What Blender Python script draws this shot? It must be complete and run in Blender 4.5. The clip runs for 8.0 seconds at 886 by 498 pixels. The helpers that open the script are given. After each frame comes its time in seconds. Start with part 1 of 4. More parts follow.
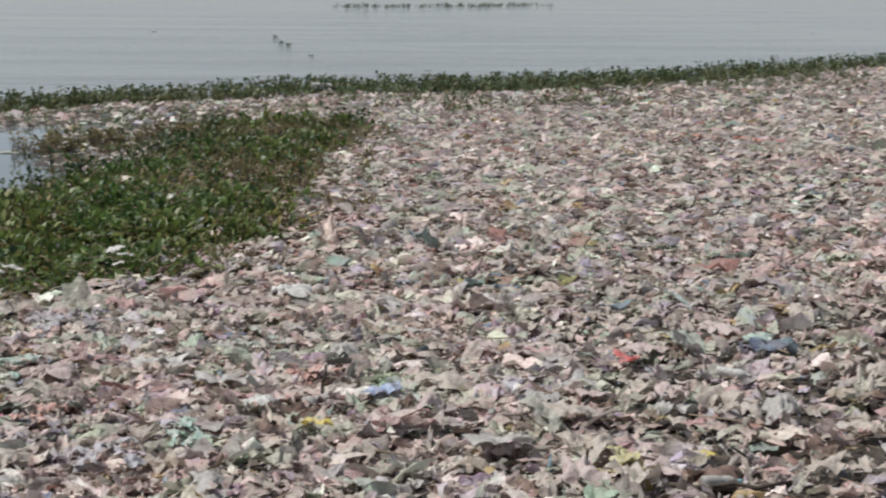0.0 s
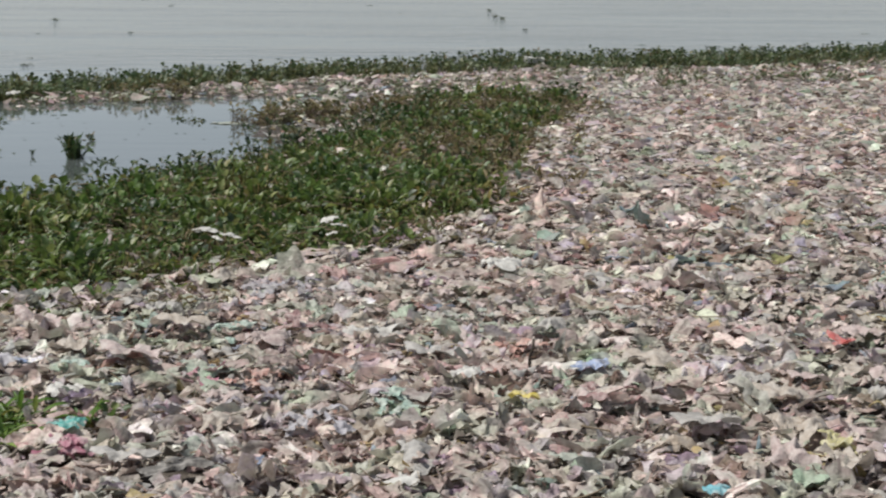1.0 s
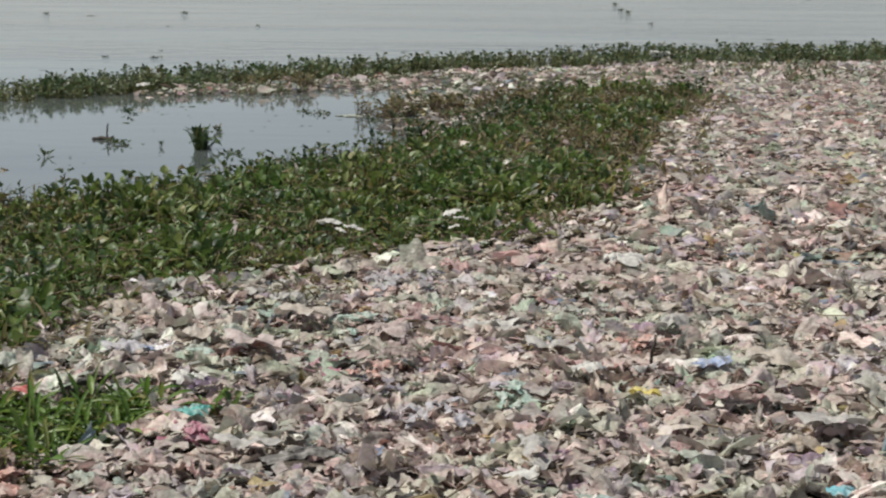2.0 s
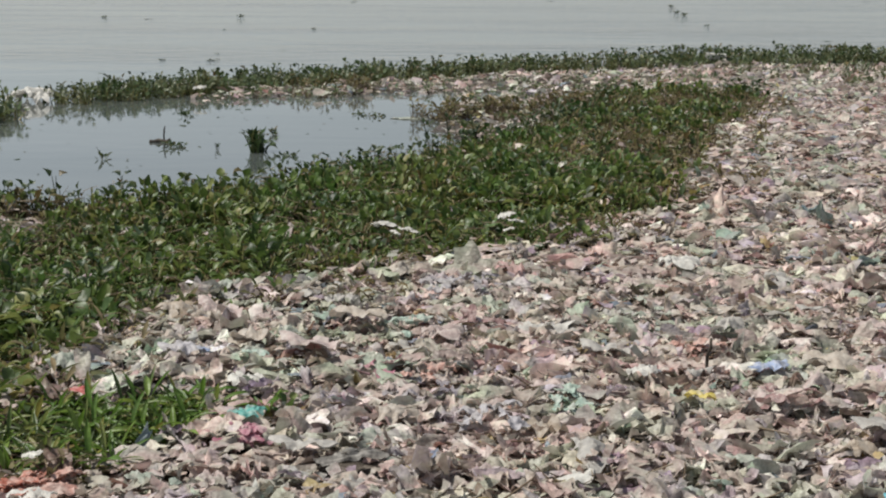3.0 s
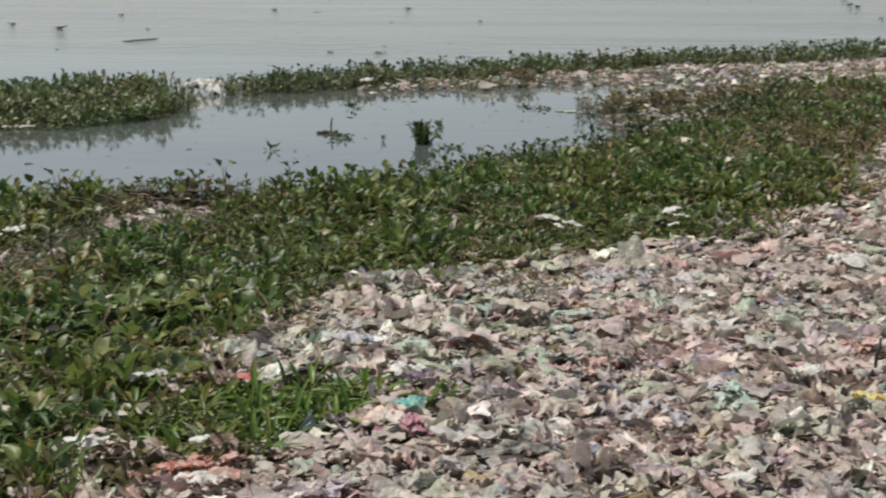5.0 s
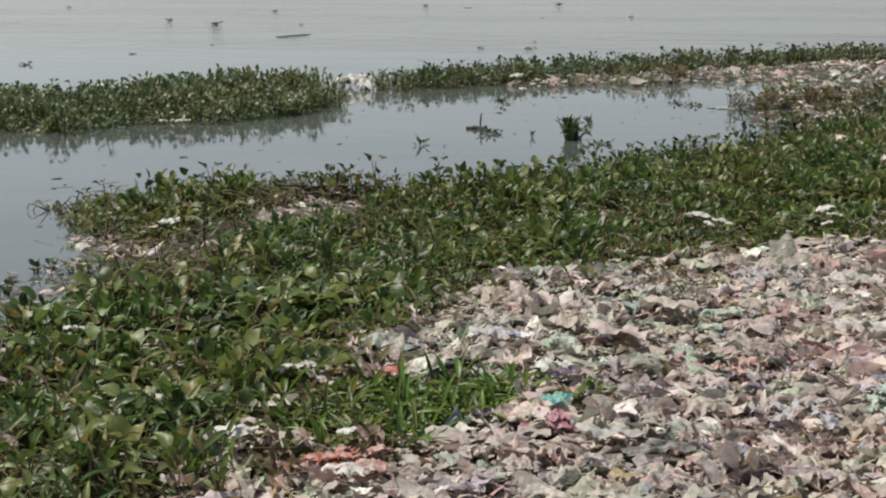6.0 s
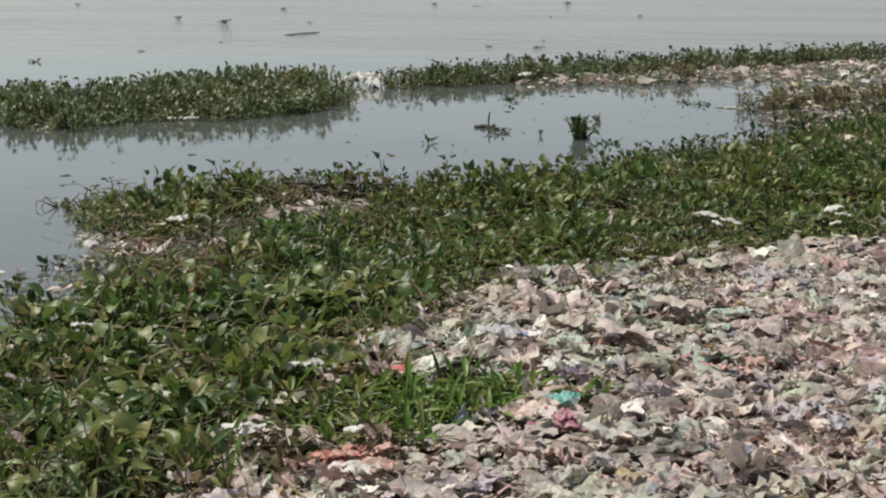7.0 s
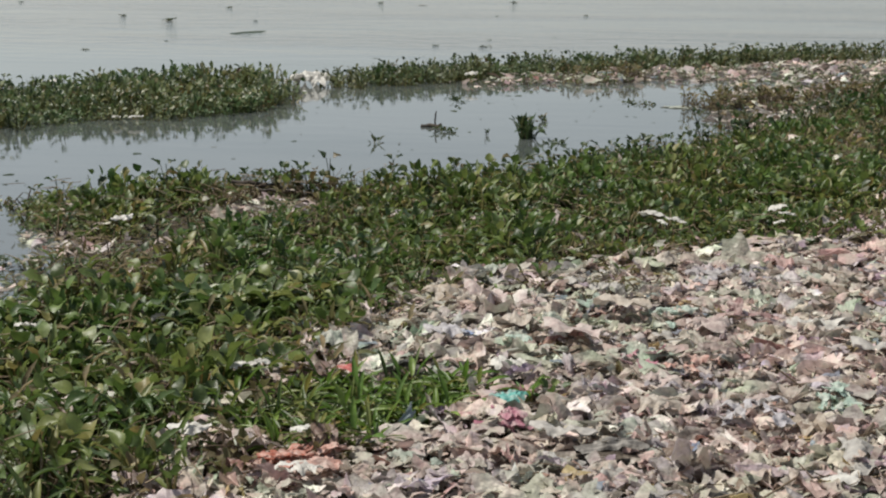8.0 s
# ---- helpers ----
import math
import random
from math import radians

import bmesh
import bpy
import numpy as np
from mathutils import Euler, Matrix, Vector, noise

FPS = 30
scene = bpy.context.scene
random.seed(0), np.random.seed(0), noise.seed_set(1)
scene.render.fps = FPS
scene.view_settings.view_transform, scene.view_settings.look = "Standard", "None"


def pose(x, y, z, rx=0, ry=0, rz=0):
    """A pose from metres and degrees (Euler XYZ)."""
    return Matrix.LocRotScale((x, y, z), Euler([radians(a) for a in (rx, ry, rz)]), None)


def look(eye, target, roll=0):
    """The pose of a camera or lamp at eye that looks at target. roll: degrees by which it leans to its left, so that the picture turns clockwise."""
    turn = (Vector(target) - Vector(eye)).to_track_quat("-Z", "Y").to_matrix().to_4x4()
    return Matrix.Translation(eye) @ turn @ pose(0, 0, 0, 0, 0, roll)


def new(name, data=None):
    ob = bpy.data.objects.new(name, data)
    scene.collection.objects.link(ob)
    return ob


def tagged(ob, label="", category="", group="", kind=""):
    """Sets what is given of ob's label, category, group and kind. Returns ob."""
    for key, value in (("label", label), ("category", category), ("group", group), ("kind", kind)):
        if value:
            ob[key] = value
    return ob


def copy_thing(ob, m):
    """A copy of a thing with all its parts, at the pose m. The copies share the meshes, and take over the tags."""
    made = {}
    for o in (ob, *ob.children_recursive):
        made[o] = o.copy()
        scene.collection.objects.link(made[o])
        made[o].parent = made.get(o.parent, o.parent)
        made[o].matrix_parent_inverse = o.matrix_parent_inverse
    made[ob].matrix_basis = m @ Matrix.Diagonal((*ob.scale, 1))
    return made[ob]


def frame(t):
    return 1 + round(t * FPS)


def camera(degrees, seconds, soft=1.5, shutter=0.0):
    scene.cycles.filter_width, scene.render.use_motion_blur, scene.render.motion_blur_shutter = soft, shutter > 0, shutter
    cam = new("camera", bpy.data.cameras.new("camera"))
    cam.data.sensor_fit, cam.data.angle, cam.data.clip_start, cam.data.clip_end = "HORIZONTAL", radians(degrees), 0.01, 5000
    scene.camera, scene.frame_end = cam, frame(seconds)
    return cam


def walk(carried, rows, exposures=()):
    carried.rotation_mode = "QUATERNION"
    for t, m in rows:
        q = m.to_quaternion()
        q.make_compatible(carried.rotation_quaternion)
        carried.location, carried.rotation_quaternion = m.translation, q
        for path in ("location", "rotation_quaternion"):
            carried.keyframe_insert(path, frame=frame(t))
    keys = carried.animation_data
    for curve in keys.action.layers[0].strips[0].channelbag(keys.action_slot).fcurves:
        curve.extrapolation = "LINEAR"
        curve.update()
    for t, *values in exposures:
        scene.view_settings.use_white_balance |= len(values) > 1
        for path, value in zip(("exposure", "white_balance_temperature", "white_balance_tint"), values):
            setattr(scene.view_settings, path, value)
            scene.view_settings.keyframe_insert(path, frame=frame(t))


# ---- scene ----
# ---------------------------------------------------------------- camera
EYE = 2.3
cam = camera(30.5, 8.0, soft=2.1, shutter=0.25)
TURNS = [  # seconds, then the three turns of a camera that pans where it stands
    (0.0, 80.651, -0.469, -7.409),
    (0.5, 80.003, -0.321, -3.510),
    (1.0, 79.700, -0.308, 0.056),
    (1.5, 79.510, -0.532, 2.811),
    (2.0, 79.455, -0.236, 4.415),
    (2.2, 79.468, -0.078, 5.355),
    (3.3, 79.550, 0.043, 6.431),
    (3.5, 79.479, 0.080, 6.565),
    (4.0, 79.440, -0.297, 7.310),
    (4.5, 79.401, -0.130, 9.100),
    (5.0, 79.303, 0.257, 12.132),
    (5.2, 79.259, 0.280, 13.767),
    (6.3, 79.177, 0.567, 17.842),
    (6.5, 79.167, 0.514, 17.988),
    (7.0, 79.138, 0.383, 17.686),
    (7.5, 79.122, 0.168, 16.722),
    (8.0, 79.105, 0.077, 15.827),
]
walk(cam, [(t, pose(0, 0, EYE, a, b, c)) for t, a, b, c in TURNS], exposures=[(0.0, -0.06, 6100, 11), (1.0, 0.0, 6230, 10), (2.0, 0.01, 6360, 9), (4.5, 0.02, 6430, 9), (6.5, 0.06, 6500, 9), (8.0, 0.07, 6520, 9)])

# ---------------------------------------------------------------- light
SUN_UP, SUN_ROUND = 60.0, 85.0   # degrees above the horizon; degrees left of straight ahead
world = bpy.data.worlds.new("sky")
scene.world = world
world.use_nodes = True
wn, wl = world.node_tree.nodes, world.node_tree.links
sky = wn.new("ShaderNodeTexSky")
sky.sky_type, sky.sun_disc = "NISHITA", False
sky.sun_elevation, sky.sun_rotation = radians(SUN_UP), radians(-SUN_ROUND)
sky.air_density, sky.dust_density, sky.ozone_density = 1.0, 0.6, 2.5
hazy = wn.new("ShaderNodeHueSaturation")
hazy.inputs["Saturation"].default_value = 0.4
wl.new(sky.outputs[0], hazy.inputs["Color"])
wl.new(hazy.outputs[0], wn["Background"].inputs["Color"])
wn["Background"].inputs["Strength"].default_value = 0.10
sun = new("sun", bpy.data.lights.new("sun", "SUN"))
sun.data.energy, sun.data.angle, sun.data.color = 4.8, radians(3.0), (1.0, 0.95, 0.87)
sun.matrix_world = look((0, 0, 30), (math.sin(radians(SUN_ROUND)) * 30 / math.tan(radians(SUN_UP)),
                                     -math.cos(radians(SUN_ROUND)) * 30 / math.tan(radians(SUN_UP)), 0))


# ---------------------------------------------------------------- materials
def material(name, rough=0.6, spec=0.4):
    m = bpy.data.materials.new(name)
    m.use_nodes = True
    b = m.node_tree.nodes["Principled BSDF"]
    b.inputs["Roughness"].default_value = rough
    b.inputs["Specular IOR Level"].default_value = spec
    return m, m.node_tree.nodes, m.node_tree.links, b


def noise_node(nodes, links, scale, detail=4.0, stretch=None, rough=0.55):
    co = nodes.new("ShaderNodeNewGeometry")
    t = nodes.new("ShaderNodeTexNoise")
    t.inputs["Scale"].default_value, t.inputs["Detail"].default_value = scale, detail
    t.inputs["Roughness"].default_value = rough
    if stretch:
        mp = nodes.new("ShaderNodeMapping")
        mp.inputs["Scale"].default_value = stretch
        links.new(co.outputs["Position"], mp.inputs["Vector"])
        links.new(mp.outputs[0], t.inputs["Vector"])
    else:
        links.new(co.outputs["Position"], t.inputs["Vector"])
    return t.outputs["Fac"]


def ramp(nodes, links, fac, stops, mode="LINEAR"):
    r = nodes.new("ShaderNodeValToRGB")
    r.color_ramp.interpolation = mode
    e = r.color_ramp.elements
    while len(e) > 1:
        e.remove(e[-1])
    e[0].position, e[0].color = stops[0][0], (*stops[0][1], 1)
    for p, c in stops[1:]:
        e.new(p).color = (*c, 1)
    links.new(fac, r.inputs[0])
    return r.outputs[0]


def mix(nodes, links, fac, a, b, how="MIX"):
    n = nodes.new("ShaderNodeMix")
    n.data_type, n.blend_type = "RGBA", how
    for value, socket in ((fac, n.inputs[0]), (a, n.inputs[6]), (b, n.inputs[7])):
        if isinstance(value, (int, float)):
            socket.default_value = value
        elif isinstance(value, tuple):
            socket.default_value = (*value, 1)
        else:
            links.new(value, socket)
    return n.outputs[2]


def math_node(nodes, links, how, a, b=0.0):
    n = nodes.new("ShaderNodeMath")
    n.operation = how
    for value, socket in ((a, n.inputs[0]), (b, n.inputs[1])):
        if isinstance(value, (int, float)):
            socket.default_value = value
        else:
            links.new(value, socket)
    return n.outputs[0]


def chance(nodes, links, salt=0.0, many=1.0):
    """A random number for each loose piece and each object."""
    g, o = nodes.new("ShaderNodeNewGeometry"), nodes.new("ShaderNodeObjectInfo")
    s = math_node(nodes, links, "ADD", g.outputs["Random Per Island"], o.outputs["Random"])
    s = math_node(nodes, links, "MULTIPLY", s, many)
    s = math_node(nodes, links, "ADD", s, salt)
    return math_node(nodes, links, "FRACT", s)


def bump(nodes, links, b, fac, strength, distance):
    n = nodes.new("ShaderNodeBump")
    n.inputs["Strength"].default_value, n.inputs["Distance"].default_value = strength, distance
    links.new(fac, n.inputs["Height"])
    links.new(n.outputs[0], b.inputs["Normal"])


def see_through(m, colour, amount):
    """Thin sheets let some light through to their other side."""
    nodes, links = m.node_tree.nodes, m.node_tree.links
    t, x = nodes.new("ShaderNodeBsdfTranslucent"), nodes.new("ShaderNodeMixShader")
    links.new(colour, t.inputs["Color"])
    x.inputs[0].default_value = amount
    links.new(nodes["Principled BSDF"].outputs[0], x.inputs[1])
    links.new(t.outputs[0], x.inputs[2])
    links.new(x.outputs[0], nodes["Material Output"].inputs["Surface"])


def make_film(name, palette, dirt=0.36):
    m, n, l, b = material(name, 0.5, 0.45)
    c = ramp(n, l, chance(n, l), palette, "CONSTANT")
    v = ramp(n, l, chance(n, l, 0.37, 7.13), [(0, (0.715, 0.73, 0.73)), (1, (1.28, 1.31, 1.30))])
    c = mix(n, l, 1.0, c, v, "MULTIPLY")
    zone = ramp(n, l, noise_node(n, l, 0.55, 3), [(0.3, (0.93, 1.0, 0.94)), (0.45, (0.99, 1.0, 0.97)), (0.58, (1.0, 0.97, 0.95)), (0.7, (0.97, 0.92, 0.84))])
    c = mix(n, l, 1.0, c, zone, "MULTIPLY")
    hue = ramp(n, l, noise_node(n, l, 2.6, 3), [(0.30, (0.86, 1.0, 0.84)), (0.41, (0.97, 1.01, 0.93)), (0.48, (1.0, 0.93, 0.92)), (0.53, (1.03, 0.86, 0.87)), (0.58, (1.0, 0.98, 0.93)), (0.65, (0.93, 0.88, 1.04)), (0.73, (0.98, 0.99, 0.84))])
    c = mix(n, l, 1.0, c, hue, "MULTIPLY")
    mud = ramp(n, l, noise_node(n, l, 14, 5), [(0.42, (0, 0, 0)), (0.68, (dirt, dirt, dirt))])
    c = mix(n, l, mud, c, (0.16, 0.125, 0.095))
    wear = ramp(n, l, noise_node(n, l, 30, 3, None, 0.6), [(0.34, (0.76, 0.755, 0.75)), (0.5, (1.0, 1.0, 1.0)), (0.66, (1.12, 1.12, 1.12))])
    c = mix(n, l, 1.0, c, wear, "MULTIPLY")
    l.new(c, b.inputs["Base Color"])
    r = ramp(n, l, noise_node(n, l, 23, 3), [(0.3, (0.34, 0.34, 0.34)), (0.7, (0.7, 0.7, 0.7))])
    l.new(r, b.inputs["Roughness"])
    bump(n, l, b, noise_node(n, l, 27, 3, None, 0.5), 0.6, 0.028)
    see_through(m, c, 0.28)
    return m


GREYS = [(0.0, (0.51, 0.46, 0.41)), (0.12, (0.41, 0.375, 0.345)), (0.24, (0.61, 0.55, 0.50)), (0.36, (0.48, 0.45, 0.43)),
         (0.46, (0.57, 0.47, 0.44)), (0.56, (0.40, 0.38, 0.34)), (0.64, (0.68, 0.61, 0.57)), (0.72, (0.47, 0.42, 0.45)),
         (0.79, (0.28, 0.21, 0.17)), (0.83, (0.56, 0.41, 0.40)), (0.87, (0.40, 0.45, 0.38)), (0.895, (0.76, 0.72, 0.69)),
         (0.93, (0.46, 0.27, 0.23)), (0.945, (0.30, 0.36, 0.44)), (0.957, (0.52, 0.42, 0.22)), (0.967, (0.33, 0.42, 0.38)),
         (0.975, (0.37, 0.29, 0.37)), (0.983, (0.10, 0.09, 0.09)), (0.992, (0.78, 0.76, 0.73))]
film = make_film("weathered_plastic_film", GREYS)


def make_plain(name, colour, rough=0.5, dirt=0.62, through_light=0.2):
    """Plastic of one colour, faded and soiled in patches."""
    m, n, l, b = material(name, rough, 0.45)
    c = mix(n, l, ramp(n, l, noise_node(n, l, 17, 4), [(0.40, (0.12, 0.12, 0.12)), (0.66, (dirt, dirt, dirt))]), colour, (0.48, 0.445, 0.41))
    c = mix(n, l, ramp(n, l, noise_node(n, l, 8, 5), [(0.52, (0, 0, 0)), (0.74, (0.3, 0.3, 0.3))]), c, (0.17, 0.135, 0.105))
    v = ramp(n, l, noise_node(n, l, 34, 3), [(0.3, (0.74, 0.745, 0.73)), (0.7, (1.05, 1.06, 1.03))])
    c = mix(n, l, 1.0, c, v, "MULTIPLY")
    l.new(c, b.inputs["Base Color"])
    bump(n, l, b, noise_node(n, l, 26, 3), 0.6, 0.024)
    if through_light:
        see_through(m, c, through_light)
    return m


def make_leaf(name, stops, rough=0.44, zones=True):
    m, n, l, b = material(name, rough, 0.42)
    c = ramp(n, l, chance(n, l), stops)
    v = ramp(n, l, noise_node(n, l, 18, 4), [(0.3, (0.7, 0.72, 0.65)), (0.7, (1.25, 1.2, 1.1))])
    c = mix(n, l, 1.0, c, v, "MULTIPLY")
    if zones:   # lusher and yellower stretches of the mat
        z = ramp(n, l, noise_node(n, l, 0.9, 4), [(0.35, (0.8, 1.0, 0.80)), (0.5, (1.05, 1.05, 0.88)), (0.65, (1.25, 1.12, 0.90))])
        c = mix(n, l, 1.0, c, z, "MULTIPLY")
    w = ramp(n, l, noise_node(n, l, 55, 3), [(0.62, (0, 0, 0)), (0.75, (0.5, 0.5, 0.5))])
    c = mix(n, l, w, c, (0.15, 0.12, 0.045))
    l.new(c, b.inputs["Base Color"])
    bump(n, l, b, noise_node(n, l, 45, 3), 0.3, 0.01)
    see_through(m, c, 0.35)
    return m


leaf_green = make_leaf("hyacinth_leaf", [(0, (0.040, 0.070, 0.023)), (0.35, (0.068, 0.112, 0.034)), (0.62, (0.105, 0.155, 0.050)),
                                         (0.82, (0.15, 0.20, 0.070)), (0.94, (0.20, 0.22, 0.10)), (1, (0.20, 0.165, 0.075))])
# Darker leaf tones than leaf_green, brown at the top end.
leaf_dark = make_leaf("dark_hyacinth_leaf", [(0, (0.022, 0.040, 0.018)), (0.5, (0.038, 0.066, 0.026)), (0.8, (0.065, 0.085, 0.035)), (1, (0.10, 0.075, 0.04))])
leaf_dry = make_leaf("withered_leaf", [(0, (0.09, 0.076, 0.040)), (0.35, (0.17, 0.135, 0.075)), (0.6, (0.10, 0.11, 0.045)), (0.8, (0.26, 0.205, 0.12)), (1, (0.075, 0.095, 0.035))], 0.75, False)
stalk_green = make_leaf("hyacinth_stalk", [(0, (0.10, 0.13, 0.05)), (0.45, (0.20, 0.235, 0.10)), (0.75, (0.31, 0.29, 0.16)), (1, (0.30, 0.22, 0.13))])
leaf_olive = make_leaf("olive_leaf", [(0, (0.070, 0.098, 0.058)), (0.5, (0.112, 0.152, 0.085)), (0.8, (0.16, 0.198, 0.12)), (1, (0.215, 0.212, 0.14))])
# Greyer than leaf_olive: distance haze put into the far plants' leaf colour.
leaf_hazed = make_leaf("hazed_far_leaf", [(0, (0.075, 0.098, 0.062)), (0.5, (0.115, 0.145, 0.09)), (0.8, (0.16, 0.188, 0.125)), (1, (0.21, 0.205, 0.145))])
leaf_bright = make_leaf("fresh_long_leaf", [(0, (0.065, 0.13, 0.025)), (0.5, (0.10, 0.19, 0.04)), (0.85, (0.15, 0.23, 0.06)), (1, (0.18, 0.17, 0.06))])

water_mat, n, l, b = material("still_murky_water", 0.07, 0.5)
b.inputs["IOR"].default_value = 1.333
c = ramp(n, l, noise_node(n, l, 0.12, 4, (1, 2.2, 1)), [(0.3, (0.055, 0.066, 0.062)), (0.7, (0.090, 0.100, 0.095))])
l.new(c, b.inputs["Base Color"])
l.new(ramp(n, l, noise_node(n, l, 0.16, 5, (0.35, 1.5, 1)), [(0.35, (0.03, 0.03, 0.03)), (0.6, (0.06, 0.06, 0.06)), (0.72, (0.12, 0.12, 0.12))]), b.inputs["Roughness"])
spot = n.new("ShaderNodeSeparateXYZ")
l.new(n.new("ShaderNodeNewGeometry").outputs["Position"], spot.inputs[0])
open_water = n.new("ShaderNodeMapRange")   # sheltered behind the plants, breezy beyond them
for k, value in ((1, 27.0), (2, 38.0), (3, 0.05), (4, 1.0)):
    open_water.inputs[k].default_value = value
l.new(spot.outputs["Y"], open_water.inputs[0])
waves = math_node(n, l, "MULTIPLY", noise_node(n, l, 1.3, 5, (0.55, 1.5, 1)), open_water.outputs[0])
gusts = ramp(n, l, noise_node(n, l, 0.10, 4, (0.5, 2.0, 1)), [(0.38, (0.35, 0.35, 0.35)), (0.62, (1, 1, 1))])
waves = math_node(n, l, "MULTIPLY", waves, gusts)
bump(n, l, b, waves, 0.58, 0.12)

bed_mat, n, l, b = material("wet_matted_debris", 0.7, 0.3)
c = ramp(n, l, noise_node(n, l, 9, 6), [(0.3, (0.022, 0.018, 0.014)), (0.5, (0.06, 0.048, 0.037)), (0.62, (0.12, 0.10, 0.08)), (0.75, (0.22, 0.19, 0.16))])
l.new(c, b.inputs["Base Color"])
bump(n, l, b, noise_node(n, l, 22, 6), 1.0, 0.06)

stick_mat, n, l, b = material("dark_wet_wood", 0.75, 0.3)
l.new(ramp(n, l, noise_node(n, l, 12, 5, (1, 1, 0.2)), [(0.3, (0.02, 0.017, 0.014)), (0.7, (0.08, 0.062, 0.045))]), b.inputs["Base Color"])
straw_mat, n, l, b = material("dry_reed_straw", 0.75, 0.3)
l.new(ramp(n, l, chance(n, l), [(0, (0.08, 0.055, 0.035)), (0.5, (0.17, 0.125, 0.08)), (0.85, (0.28, 0.22, 0.15)), (1, (0.05, 0.04, 0.03))]), b.inputs["Base Color"])

# ---------------------------------------------------------------- the plan, seen from above
BELT = [(-5.16, 7.38), (-5.18, 7.74), (-5.13, 8.32), (-5.45, 9.2), (-5.72, 10.1), (-5.95, 11.0), (-6.9, 11.55), (-7.47, 12.4), (-6.79, 12.91),
        (-5.8, 13.85), (-4.95, 13.85), (-4.35, 14.3), (-3.58, 14.65), (-2.73, 16.45), (-2.12, 18.15), (-1.46, 19.63), (-0.93, 21.68), (-0.54, 24.16),
        (0.3, 25.67), (1.47, 26.3), (2.25, 25.56), (2.07, 23.14), (1.31, 20.67), (1.1, 18.23), (0.65, 15.94), (0.43, 13.85), (-0.24, 13.26), (-0.31, 12.42),
        (-0.64, 12.14), (-1.42, 11.43), (-1.79, 10.93), (-2.26, 10.73), (-2.63, 10.15), (-2.82, 9.48), (-3.01, 8.73), (-3.1, 8.25), (-2.98, 7.9),
        (-2.92, 7.3), (-3.0, 6.85), (-3.0, 6.34), (-2.86, 5.96), (-2.84, 5.6), (-2.95, 5.1), (-4.6, 5.0)]
TONGUE = [(-3.10, 7.1), (-2.9, 7.42), (-2.60, 7.6), (-2.3, 7.74), (-1.99, 7.58), (-1.94, 7.2), (-2.14, 6.88), (-2.34, 6.5), (-2.63, 6.4), (-3.05, 6.7)]
FAR = [(-8.45, 23.7), (-7.76, 23.7), (-7.15, 24.6), (-6.6, 25.4), (-5.9, 26.7), (-4.15, 28.2), (-2.27, 29.9), (-0.15, 31.0), (2.04, 32.5), (4.6, 33.0), (6.45, 33.6),
       (8.5, 34.8), (10.8, 36.3), (12.9, 38.1), (20.3, 45.8), (21.9, 49.4), (14.3, 42.8), (9.2, 38.4), (4.9, 36.4), (2.2, 35.3), (-0.07, 34.0), (-2.33, 31.7), (-4.36, 30.3),
       (-6.1, 28.4), (-7.65, 26.6), (-8.6, 24.5)]
ISLAND = [(-12.6, 17.9), (-11.4, 17.7), (-10.86, 17.6), (-10.28, 17.75), (-9.95, 18.1), (-9.45, 18.6), (-8.8, 18.9), (-8.3, 19.6), (-8.0, 20.4), (-8.15, 21.5), (-8.85, 22.99), (-9.88, 24.6),
          (-11.17, 23.27), (-12.27, 21.68), (-13.47, 20.52), (-14.6, 19.6)]
RAFT = [(-4.3, 4.4), (-3.9, 6.5), (-3.7, 7.9), (-3.4, 8.6), (-3.2, 9.5), (-2.9, 10.2), (-2.4, 10.9), (-1.6, 11.6), (-0.9, 12.3), (-0.5, 13.5), (-0.3, 15),
        (-0.6, 17), (-1.2, 18.6), (-1.72, 19.13), (-2.3, 20.3), (-2.4, 21.9), (-2.55, 23.6), (-2.5, 25.0), (-2.9, 26.1), (-3.8, 25.8), (-4.6, 25.4), (-5.1, 25.1), (-5.8, 24.7), (-6.7, 24.3),
        (-6.6, 25.5), (-5.5, 27.2), (-2.1, 30.6), (0.35, 32.2), (4.2, 33.8), (8.3, 35.6), (14, 41), (20.5, 47), (24, 44),
        (18, 25), (10, 9), (8, 3), (7.4, -1.6), (4, -3.2), (0, -2.6), (-3.6, -3.4), (-5.4, -1.2), (-4.9, 2)]

THICKET = [(1.0, 28.6), (2.4, 28.2), (4.0, 29.0), (5.6, 29.3), (7.3, 29.8), (9.3, 31.2), (11.2, 32.9), (16.5, 39.5), (14.6, 41.0), (12.9, 38.4), (8.5, 35.2), (6.4, 34.0), (4.6, 33.4), (2.0, 32.9), (1.4, 30.5)]
LITTER_SIDE, WATER_SIDE = BELT[21:36], BELT[5:18]     # the belt's two long edges
HOLLOWS = [(-1.15, 6.76, 0.17), (1.8, 7.5, 0.12), (0.35, 8.15, 0.07), (-1.72, 8.78, 0.07)]

rng = np.random.default_rng(7)


def hashed(i, j, salt):
    v = np.sin(i * 127.1 + j * 311.7 + salt * 74.7) * 43758.5453
    return v - np.floor(v)


def relief(x, y, scale, salt=0):
    """Smooth noise from 0 to 1 over the plan."""
    x, y = np.asarray(x, float) * scale, np.asarray(y, float) * scale
    i, j = np.floor(x), np.floor(y)
    u, v = x - i, y - j
    u, v = u * u * (3 - 2 * u), v * v * (3 - 2 * v)
    return ((hashed(i, j, salt) * (1 - u) + hashed(i + 1, j, salt) * u) * (1 - v)
            + (hashed(i, j + 1, salt) * (1 - u) + hashed(i + 1, j + 1, salt) * u) * v)


